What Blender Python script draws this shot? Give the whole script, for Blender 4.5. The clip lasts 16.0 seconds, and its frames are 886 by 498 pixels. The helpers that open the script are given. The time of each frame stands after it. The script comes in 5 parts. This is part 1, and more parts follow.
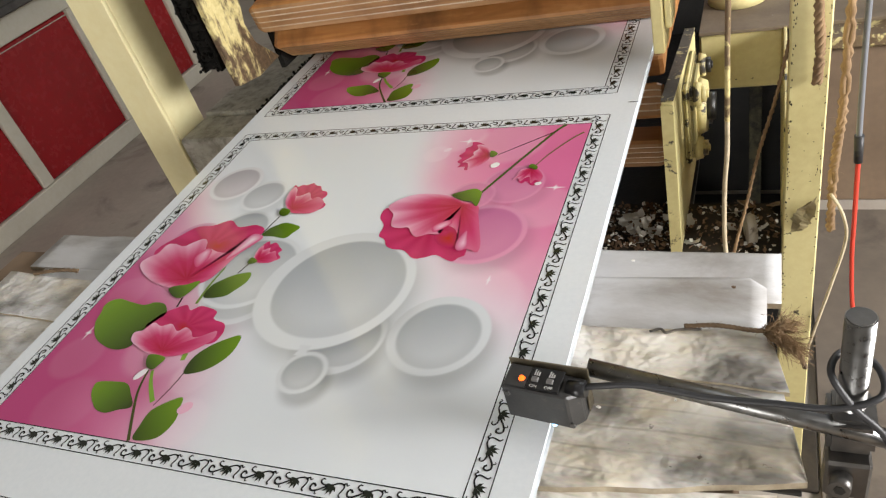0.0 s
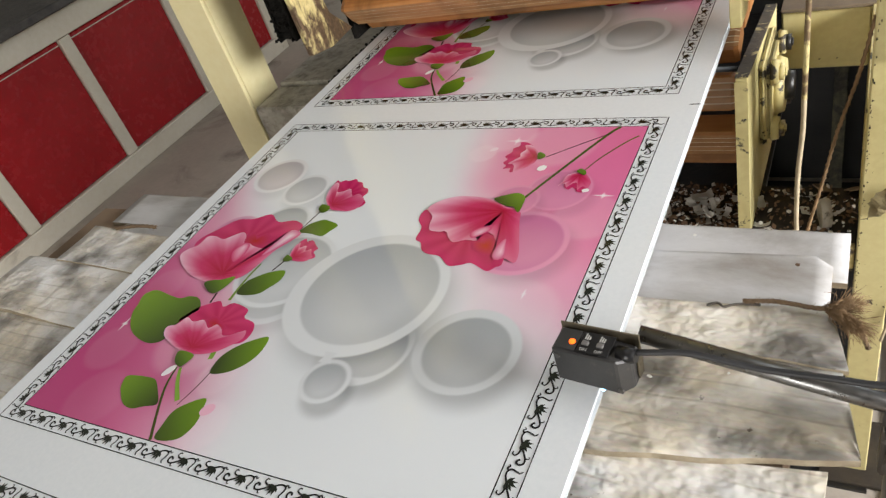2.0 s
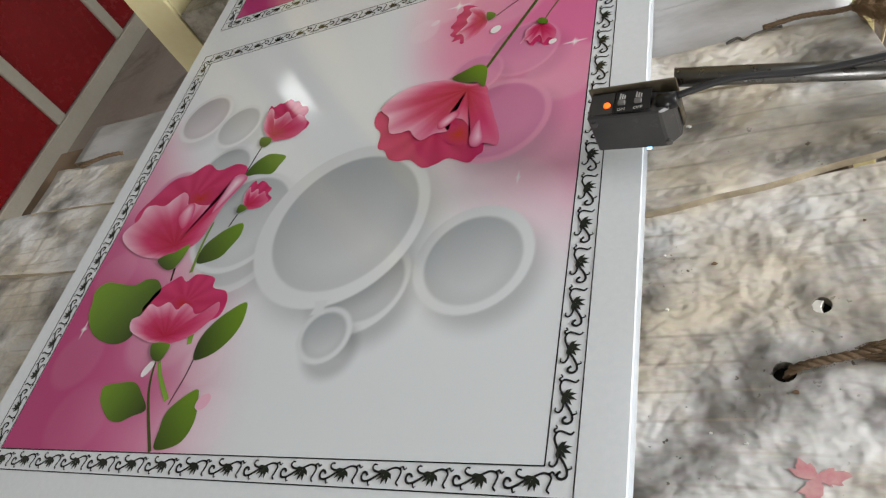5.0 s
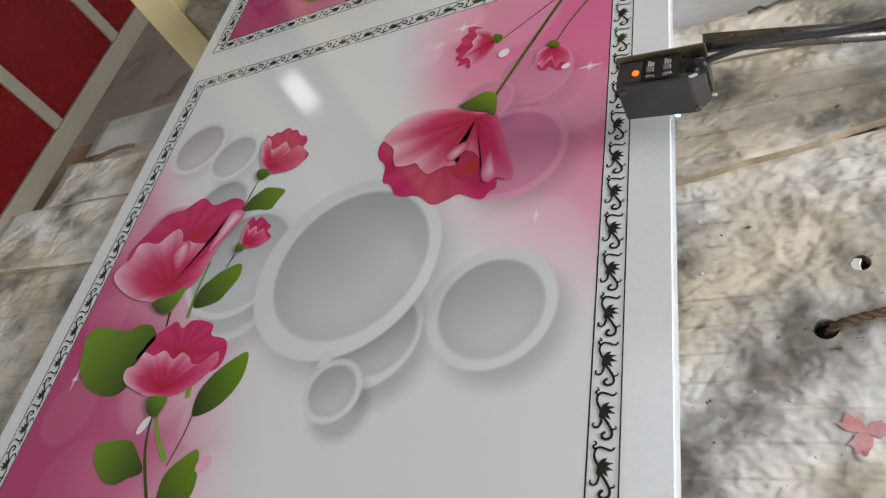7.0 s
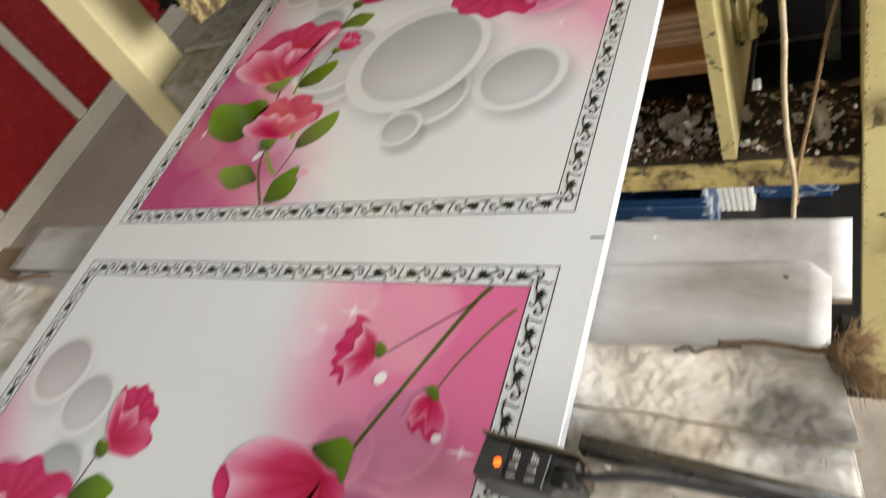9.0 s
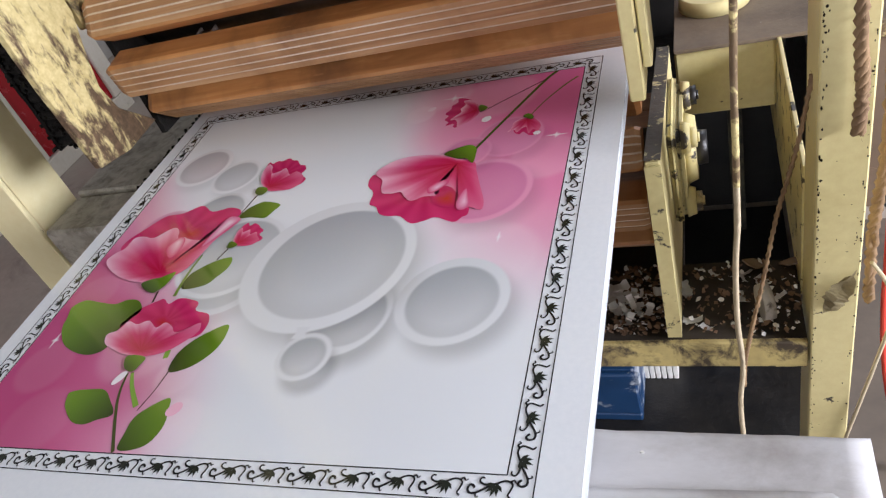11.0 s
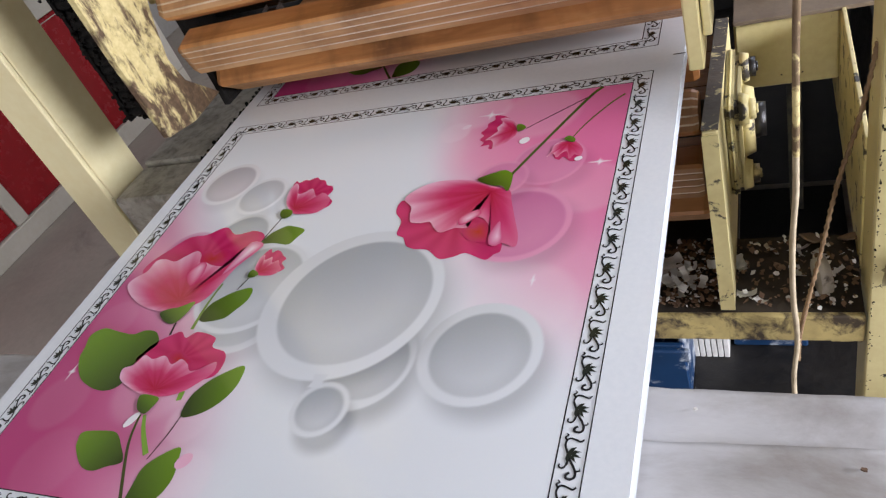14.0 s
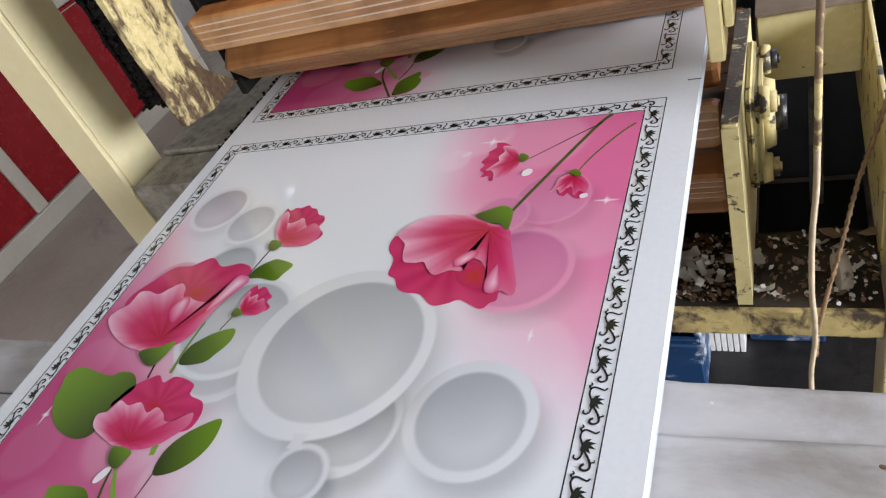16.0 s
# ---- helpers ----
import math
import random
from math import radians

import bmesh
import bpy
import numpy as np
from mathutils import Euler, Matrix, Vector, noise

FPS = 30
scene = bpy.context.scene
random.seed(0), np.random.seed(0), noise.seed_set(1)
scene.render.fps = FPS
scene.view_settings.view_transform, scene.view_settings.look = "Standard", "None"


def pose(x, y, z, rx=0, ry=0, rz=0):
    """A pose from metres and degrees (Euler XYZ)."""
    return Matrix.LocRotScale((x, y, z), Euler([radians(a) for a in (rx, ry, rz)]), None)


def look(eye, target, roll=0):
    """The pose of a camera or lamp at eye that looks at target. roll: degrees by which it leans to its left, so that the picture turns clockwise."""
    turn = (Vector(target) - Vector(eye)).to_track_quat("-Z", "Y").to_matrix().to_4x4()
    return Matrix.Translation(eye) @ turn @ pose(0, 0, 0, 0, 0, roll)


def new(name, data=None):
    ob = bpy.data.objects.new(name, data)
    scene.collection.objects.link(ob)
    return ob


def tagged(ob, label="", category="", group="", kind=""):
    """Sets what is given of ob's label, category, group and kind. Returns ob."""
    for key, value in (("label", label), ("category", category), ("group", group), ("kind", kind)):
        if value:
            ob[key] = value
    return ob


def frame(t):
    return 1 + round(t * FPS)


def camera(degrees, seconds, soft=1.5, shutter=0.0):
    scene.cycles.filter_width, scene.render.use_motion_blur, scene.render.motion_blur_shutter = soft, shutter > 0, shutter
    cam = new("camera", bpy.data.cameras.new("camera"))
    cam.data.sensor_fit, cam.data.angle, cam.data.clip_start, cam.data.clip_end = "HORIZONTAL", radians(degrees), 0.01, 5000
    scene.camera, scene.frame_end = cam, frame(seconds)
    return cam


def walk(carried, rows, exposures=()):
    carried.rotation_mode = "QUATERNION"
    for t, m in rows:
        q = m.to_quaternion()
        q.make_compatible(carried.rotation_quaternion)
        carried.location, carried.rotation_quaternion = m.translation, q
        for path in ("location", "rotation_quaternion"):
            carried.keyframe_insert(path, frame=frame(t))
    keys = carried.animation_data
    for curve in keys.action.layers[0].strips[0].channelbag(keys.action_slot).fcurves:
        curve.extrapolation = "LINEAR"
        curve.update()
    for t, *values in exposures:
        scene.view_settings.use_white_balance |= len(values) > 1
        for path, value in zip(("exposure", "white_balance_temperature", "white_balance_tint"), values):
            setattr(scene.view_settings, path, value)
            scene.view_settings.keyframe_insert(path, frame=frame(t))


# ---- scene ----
cam = camera(62.83, 16.0, soft=1.25, shutter=0.3)

# camera path, carried by hand along the table
walk(cam, [
    (0.0, pose(0.7142, -0.2278, 0.4398, 52.351, 14.328, 19.483)),
    (0.5, pose(0.7101, -0.2323, 0.4359, 52.072, 14.847, 19.077)),
    (1.0, pose(0.7145, -0.2291, 0.4326, 51.696, 15.189, 19.529)),
    (1.5, pose(0.7239, -0.2360, 0.4389, 51.608, 15.596, 20.782)),
    (2.0, pose(0.7260, -0.2420, 0.4321, 52.429, 15.640, 25.291)),
    (2.5, pose(0.6921, -0.2604, 0.3793, 43.664, 20.285, 20.665)),
    (3.0, pose(0.6873, -0.2720, 0.3772, 40.639, 22.978, 14.538)),
    (3.5, pose(0.6982, -0.2756, 0.3857, 40.287, 23.635, 13.112)),
    (4.0, pose(0.6919, -0.2757, 0.3879, 40.257, 24.299, 13.173)),
    (4.2, pose(0.6876, -0.2727, 0.3837, 40.241, 24.634, 13.246)),
    (6.5, pose(0.6470, -0.3027, 0.3836, 38.583, 25.587, 9.280)),
    (7.0, pose(0.6453, -0.3013, 0.3821, 39.128, 25.515, 10.603)),
    (7.5, pose(0.6561, -0.2968, 0.3770, 40.526, 23.678, 16.575)),
    (8.0, pose(0.6904, -0.2724, 0.3815, 39.903, 23.310, 22.927)),
    (8.5, pose(0.7548, -0.1404, 0.3927, 39.037, 23.796, 24.237)),
    (9.0, pose(0.7295, -0.0340, 0.4101, 40.937, 23.305, 18.962)),
    (9.5, pose(0.6721, 0.0318, 0.3867, 47.104, 17.427, 12.419)),
    (12.0, pose(0.6549, 0.0390, 0.3863, 50.836, 16.799, 15.322)),
    (12.5, pose(0.6532, 0.0260, 0.3865, 50.515, 17.442, 15.950)),
    (13.0, pose(0.6583, 0.0200, 0.3892, 50.398, 17.946, 16.538)),
    (13.5, pose(0.6557, 0.0150, 0.3871, 50.132, 18.330, 17.003)),
    (14.0, pose(0.6545, 0.0140, 0.3886, 50.044, 18.457, 17.513)),
    (14.5, pose(0.6533, 0.0135, 0.3894, 50.118, 18.437, 17.898)),
    (15.0, pose(0.6528, 0.0165, 0.3901, 50.230, 18.397, 18.213)),
    (15.5, pose(0.6531, 0.0168, 0.3907, 50.100, 18.440, 18.487)),
    (16.0, pose(0.6533, 0.0136, 0.3887, 49.780, 18.736, 18.858)),
], exposures=[(0.0, -0.62, 6500, 11), (2.0, -0.64, 6500, 11), (3.0, -0.80, 6350, 10), (7.0, -0.99, 6400, 11), (8.0, -0.94, 6450, 11), (8.5, -0.76, 6800, 12), (9.5, -0.62, 6650, 10), (12.0, -0.67, 5650, 22), (14.5, -0.68, 5950, 17), (16.0, -0.62, 5950, 16)])

# ---- light ----
world = bpy.data.worlds.new("sky")
scene.world = world
world.use_nodes = True
wn = world.node_tree.nodes
sky = wn.new("ShaderNodeTexSky")
sky.sky_type = "NISHITA"
sky.sun_disc = False
sky.sun_elevation, sky.sun_rotation = radians(38), radians(100)
wn["Background"].inputs["Strength"].default_value = 0.12
world.node_tree.links.new(sky.outputs["Color"], wn["Background"].inputs["Color"])


def window_light(name, eye, target, w, h, watts, color):
    data = bpy.data.lights.new(name, "AREA")
    data.shape, data.size, data.size_y, data.energy, data.color = "RECTANGLE", w, h, watts, color
    ob = new(name, data)
    ob.matrix_world = look(eye, target)
    return ob


# daylight standing in the openings: the east doorway, the west window and three fills
window_light("doorway_light", (3.12, 0.12, 0.62), (0.0, 0.4, 0.0), 1.2, 0.7, 250, (1.0, 0.985, 0.965))
# south door, north window and skylight are unseen sources, added as fill
window_light("south_door_light", (0.25, -2.93, 0.20), (0.2, 0.6, 0.1), 1.3, 1.2, 78, (1.0, 0.98, 0.94))
window_light("north_window_light", (1.75, 4.40, 1.60), (0.0, 0.9, -0.1), 1.2, 1.0, 60, (0.86, 0.94, 1.0))
window_light("west_window_light", (-2.57, 3.45, 2.27), (0.2, 0.3, 0.0), 0.24, 0.28, 1.7, (1.0, 1.0, 0.97))
window_light("skylight_light", (0.35, 0.95, 2.58), (0.35, 0.95, 0.0), 0.96, 0.76, 10, (0.88, 0.95, 1.0))

# ---- materials ----


def nodes_of(name):
    m = bpy.data.materials.new(name)
    m.use_nodes = True
    nt = m.node_tree
    return m, nt, nt.nodes["Principled BSDF"]


def link(nt, a, b):
    nt.links.new(a, b)


def noise_node(nt, scale, detail=4.0, stretch=(1, 1, 1), distort=0.0, rough=0.6):
    co = nt.nodes.new("ShaderNodeTexCoord")
    mp = nt.nodes.new("ShaderNodeMapping")
    mp.inputs["Scale"].default_value = stretch
    n = nt.nodes.new("ShaderNodeTexNoise")
    n.inputs["Scale"].default_value, n.inputs["Detail"].default_value = scale, detail
    n.inputs["Roughness"].default_value, n.inputs["Distortion"].default_value = rough, distort
    link(nt, co.outputs["Object"], mp.inputs["Vector"])
    link(nt, mp.outputs["Vector"], n.inputs["Vector"])
    return n


def ramp(nt, src, stops):
    r = nt.nodes.new("ShaderNodeValToRGB")
    el = r.color_ramp.elements
    while len(el) < len(stops):
        el.new(0.5)
    for e, (p, c) in zip(el, stops):
        e.position = p
        e.color = (*c, 1) if len(c) == 3 else (c[0], c[0], c[0], 1)
    link(nt, src, r.inputs["Fac"])
    return r


def mixc(nt, fac, a, b, mode="MIX"):
    m = nt.nodes.new("ShaderNodeMix")
    m.data_type, m.blend_type = "RGBA", mode
    for sock, v in ((m.inputs[0], fac), (m.inputs[6], a), (m.inputs[7], b)):
        if hasattr(v, "is_linked"):
            link(nt, v, sock)
        elif isinstance(v, tuple):
            sock.default_value = (*v, 1)
        else:
            sock.default_value = v
    return m.outputs[2]


def bump(nt, bsdf, src, strength, dist):
    b = nt.nodes.new("ShaderNodeBump")
    b.inputs["Strength"].default_value, b.inputs["Distance"].default_value = strength, dist
    link(nt, src, b.inputs["Height"])
    link(nt, b.outputs["Normal"], bsdf.inputs["Normal"])


def surface(name, c1, c2, rough=0.6, metal=0.0, big=4.0, fine=60.0, relief=0.0005, stain=None, stain_amt=(0.55, 0.7),
            stain_scale=12.0, stretch=(1, 1, 1), rough_var=0.15, spec=0.5):
    """Two-scale colour variation, fine relief, and stains or chipped patches of a second colour."""
    m, nt, p = nodes_of(name)
    a = noise_node(nt, big, 5, stretch)
    f = noise_node(nt, fine, 6, stretch)
    col = mixc(nt, ramp(nt, a.outputs["Fac"], [(0.3, (0,)), (0.7, (1,))]).outputs["Color"], c1, c2)
    col = mixc(nt, 0.35, col, ramp(nt, f.outputs["Fac"], [(0.25, (0.35,)), (0.75, (0.65,))]).outputs["Color"], "OVERLAY")
    if stain:
        s = noise_node(nt, stain_scale, 8, stretch, 0.4, 0.65)
        fac = ramp(nt, s.outputs["Fac"], [(stain_amt[0], (0,)), (stain_amt[1], (1,))]).outputs["Color"]
        col = mixc(nt, fac, col, stain)
    link(nt, col, p.inputs["Base Color"])
    r = ramp(nt, f.outputs["Fac"], [(0.2, (max(0.02, rough - rough_var),)), (0.8, (min(1, rough + rough_var),))])
    link(nt, r.outputs["Color"], p.inputs["Roughness"])
    p.inputs["Metallic"].default_value = metal
    p.inputs["Specular IOR Level"].default_value = spec
    if relief:
        bump(nt, p, f.outputs["Fac"], 0.6, relief)
    return m


def plain(name, c, rough=0.5, metal=0.0, glow=None, power=0.0):
    m, nt, p = nodes_of(name)
    p.inputs["Base Color"].default_value = (*c, 1)
    p.inputs["Roughness"].default_value, p.inputs["Metallic"].default_value = rough, metal
    if glow:
        p.inputs["Emission Color"].default_value = (*glow, 1)
        p.inputs["Emission Strength"].default_value = power
    return m


def print_material(name):
    """Glossy printed film: ink colours come from the drawing's colour layer."""
    m, nt, p = nodes_of(name)
    at = nt.nodes.new("ShaderNodeAttribute")
    at.attribute_name = "ink"
    f = noise_node(nt, 900, 2)
    col = mixc(nt, 0.06, at.outputs["Color"], f.outputs["Color"], "OVERLAY")
    link(nt, col, p.inputs["Base Color"])
    p.inputs["Roughness"].default_value = 0.07
    p.inputs["Specular IOR Level"].default_value = 0.5
    w = noise_node(nt, 7.0, 2, (1, 0.25, 1))
    bump(nt, p, w.outputs["Fac"], 0.12, 0.0008)
    return m


INK = print_material("printed_film")
WHITE_PVC = surface("white_pvc", (0.745, 0.777, 0.80), (0.725, 0.762, 0.79), 0.10, big=3, fine=200, relief=0.0, rough_var=0.05)
YELLOW = surface("chipped_yellow_paint", (0.68, 0.60, 0.30), (0.58, 0.50, 0.23), 0.5, big=6, fine=90, relief=0.0006,
                 stain=(0.035, 0.028, 0.02), stain_amt=(0.675, 0.69), stain_scale=60)
YELLOW_PATCHY = surface("patchy_yellow_paint", (0.64, 0.56, 0.27), (0.54, 0.46, 0.20), 0.5, big=9, fine=90, relief=0.0008,
                        stain=(0.035, 0.028, 0.02), stain_amt=(0.565, 0.60), stain_scale=30)
YELLOW_DIRTY = surface("grimy_yellow_paint", (0.58, 0.47, 0.18), (0.30, 0.23, 0.09), 0.6, big=14, fine=90, relief=0.001,
                       stain=(0.05, 0.035, 0.02), stain_amt=(0.47, 0.60), stain_scale=32)
YELLOW_CLEAN = surface("yellow_paint", (0.80, 0.73, 0.44), (0.74, 0.66, 0.37), 0.42, big=3, fine=70, relief=0.0005,
                       stain=(0.10, 0.08, 0.05), stain_amt=(0.71, 0.73), stain_scale=30)
GRIME = surface("dark_grime", (0.055, 0.048, 0.04), (0.12, 0.10, 0.08), 0.75, big=20, fine=120, relief=0.002)
DUST = surface("brown_shop_dust", (0.20, 0.155, 0.105), (0.12, 0.09, 0.06), 0.9, big=14, fine=160, relief=0.0012,
               stain=(0.42, 0.38, 0.30), stain_amt=(0.64, 0.70), stain_scale=45)
DUST_DARK = surface("dark_brown_dirt", (0.045, 0.033, 0.020), (0.018, 0.014, 0.010), 0.9, big=18, fine=140, relief=0.002)
CHIPPED_GRIME = surface("grime_over_yellow", (0.05, 0.042, 0.032), (0.10, 0.085, 0.06), 0.7, big=20, fine=120, relief=0.0015,
               stain=(0.52, 0.45, 0.22), stain_amt=(0.57, 0.61), stain_scale=60)
RUST = surface("brown_rust", (0.10, 0.06, 0.03), (0.20, 0.14, 0.07), 0.7, big=18, fine=140, relief=0.0025,
               stain=(0.58, 0.49, 0.22), stain_amt=(0.50, 0.56), stain_scale=26)
# oily steel parts; also the black that paints shade under the machine
OIL_AND_SHADE = surface("oily_steel_and_shade_black", (0.007, 0.007, 0.007), (0.018, 0.016, 0.014), 0.4, big=25, fine=110, relief=0.002)
OLIVE = surface("grimy_olive_paint", (0.09, 0.08, 0.04), (0.05, 0.045, 0.025), 0.7, big=30, fine=120, relief=0.001,
                stain=(0.02, 0.018, 0.012), stain_amt=(0.42, 0.6), stain_scale=26)
# caked grease; also the painted dark behind the arm and in board holes
GREASE_AND_SHADE = surface("grease_and_shade_black", (0.006, 0.006, 0.005), (0.014, 0.012, 0.010), 0.8, big=60, fine=200, relief=0.003, spec=0.25)
STEEL = surface("dull_chrome", (0.27, 0.27, 0.265), (0.17, 0.165, 0.16), 0.33, 1.0, 12, 140, 0.0002,
                stain=(0.20, 0.15, 0.10), stain_amt=(0.66, 0.76), stain_scale=40)
DARK_STEEL = surface("dark_steel", (0.10, 0.10, 0.10), (0.19, 0.18, 0.17), 0.42, 0.9, 20, 120, 0.0005)
SENSOR_BLACK = surface("grey_black_plastic", (0.026, 0.026, 0.027), (0.05, 0.048, 0.046), 0.42, big=30, fine=300, relief=0.0002,
                       stain=(0.12, 0.105, 0.085), stain_amt=(0.60, 0.78), stain_scale=90)
SENSOR_TOP = plain("black_panel", (0.012, 0.012, 0.013), 0.3)
SENSOR_BRASS = surface("worn_bracket", (0.20, 0.17, 0.11), (0.12, 0.10, 0.08), 0.45, 0.7, 30, 200, 0.0004)
SWITCH = plain("grey_switch", (0.16, 0.155, 0.15), 0.5)
MARKING = plain("pale_marking", (0.5, 0.5, 0.48), 0.6)
LED = plain("orange_led", (1.0, 0.22, 0.02), 0.4, glow=(1.0, 0.13, 0.008), power=3.0)
BEAM_SPOT = plain("blue_beam_spot", (0.4, 0.7, 1.0), 0.3, glow=(0.35, 0.68, 1.0), power=5.0)
RUBBER = plain("black_cable", (0.022, 0.022, 0.024), 0.5)
RED_CABLE = plain("red_cable", (0.55, 0.05, 0.03), 0.45)
GREY_CABLE = plain("grey_cable", (0.16, 0.17, 0.19), 0.5)
JUTE = surface("jute_fibre", (0.30, 0.195, 0.10), (0.17, 0.105, 0.055), 0.9, big=40, fine=500, relief=0.001)
JUTE_DARK = surface("soiled_jute", (0.19, 0.125, 0.07), (0.085, 0.055, 0.03), 0.95, big=60, fine=500, relief=0.001)
CREAM_CORD = surface("cream_cord", (0.55, 0.47, 0.32), (0.38, 0.31, 0.2), 0.8, big=30, fine=300, relief=0.0008)
RED_DOOR = surface("red_laminate", (0.40, 0.012, 0.018), (0.32, 0.009, 0.014), 0.24, big=2.5, fine=30, relief=0.0001,
                   stain=(0.42, 0.16, 0.15), stain_amt=(0.70, 0.78), stain_scale=5)
CREAM_FRAME = surface("cream_trim", (0.76, 0.71, 0.60), (0.66, 0.61, 0.50), 0.5, big=3, fine=50, relief=0.0003,
                      stain=(0.3, 0.26, 0.2), stain_amt=(0.62, 0.8), stain_scale=6)
CONCRETE = surface("dusty_concrete", (0.46, 0.41, 0.35), (0.36, 0.32, 0.27), 0.85, big=2.5, fine=40, relief=0.002,
                   stain=(0.12, 0.10, 0.085), stain_amt=(0.55, 0.75), stain_scale=3)
PLASTER = surface("grey_plaster", (0.40, 0.38, 0.34), (0.30, 0.28, 0.25), 0.9, big=1.2, fine=25, relief=0.002,
                  stain=(0.2, 0.17, 0.14), stain_amt=(0.55, 0.8), stain_scale=1.5)
LEDGE = surface("dusty_pale_steel", (0.52, 0.50, 0.44), (0.33, 0.31, 0.26), 0.75, big=16, fine=110, relief=0.0010,
                stain=(0.10, 0.09, 0.065), stain_amt=(0.45, 0.80), stain_scale=48)
CARDBOARD = surface("brown_board", (0.24, 0.165, 0.105), (0.16, 0.11, 0.07), 0.85, big=5, fine=60, relief=0.0006,
                    stain=(0.10, 0.07, 0.05), stain_amt=(0.6, 0.75), stain_scale=4)
BLUE_TUB = surface("blue_plastic", (0.008, 0.032, 0.085), (0.012, 0.045, 0.12), 0.4, big=6, fine=60, relief=0.0004,
                   stain=(0.40, 0.44, 0.48), stain_amt=(0.56, 0.64), stain_scale=14)
CHIP_WHITE = surface("white_scrap", (0.82, 0.81, 0.77), (0.70, 0.68, 0.62), 0.4, big=60, fine=200, relief=0.0002, stain=(0.30, 0.26, 0.20), stain_amt=(0.62, 0.74), stain_scale=90)
DUST_PALE = surface("dirty_white_plastic", (0.55, 0.52, 0.45), (0.35, 0.31, 0.25), 0.6, big=40, fine=200, relief=0.0006, stain=(0.10, 0.08, 0.06), stain_amt=(0.55, 0.65), stain_scale=80)
CHIP_BROWN = surface("brown_scrap", (0.22, 0.13, 0.07), (0.12, 0.07, 0.04), 0.7, big=50, fine=200, relief=0.0005)


def wood_material(name, dark, mid, light, grime):
    m, nt, p = nodes_of(name)
    g = noise_node(nt, 30, 6, (0.05, 1, 1), 0.9)
    k = noise_node(nt, 4.0, 5, (1.6, 1, 1), 0.5)
    w = noise_node(nt, 60, 4, (0.25, 1, 1))
    col = ramp(nt, g.outputs["Fac"], [(0.25, dark), (0.5, mid), (0.75, light)]).outputs["Color"]
    info = nt.nodes.new("ShaderNodeObjectInfo")
    tone = ramp(nt, info.outputs["Random"], [(0.0, (0.72, 0.68, 0.64)), (1.0, (1.15, 1.10, 1.05))]).outputs["Color"]
    col = mixc(nt, 1.0, col, tone, "MULTIPLY")
    col = mixc(nt, ramp(nt, k.outputs["Fac"], [(0.52, (0,)), (0.70, (0.8,))]).outputs["Color"], col, grime)
    col = mixc(nt, ramp(nt, w.outputs["Fac"], [(0.60, (0,)), (0.75, (0.5,))]).outputs["Color"], col, light)
    link(nt, col, p.inputs["Base Color"])
    p.inputs["Roughness"].default_value = 0.5
    bump(nt, p, g.outputs["Fac"], 0.6, 0.0010)
    return m


WOOD = wood_material("orange_pine", (0.22, 0.085, 0.022), (0.46, 0.21, 0.065), (0.62, 0.34, 0.13), (0.13, 0.055, 0.02))
WOOD_WORN = wood_material("worn_pine_face", (0.22, 0.105, 0.04), (0.42, 0.235, 0.105), (0.58, 0.38, 0.20), (0.16, 0.075, 0.03))
WOOD_DUST = surface("dusty_saw_kerf", (0.74, 0.66, 0.54), (0.50, 0.38, 0.25), 0.9, big=12, fine=120, relief=0.0005)


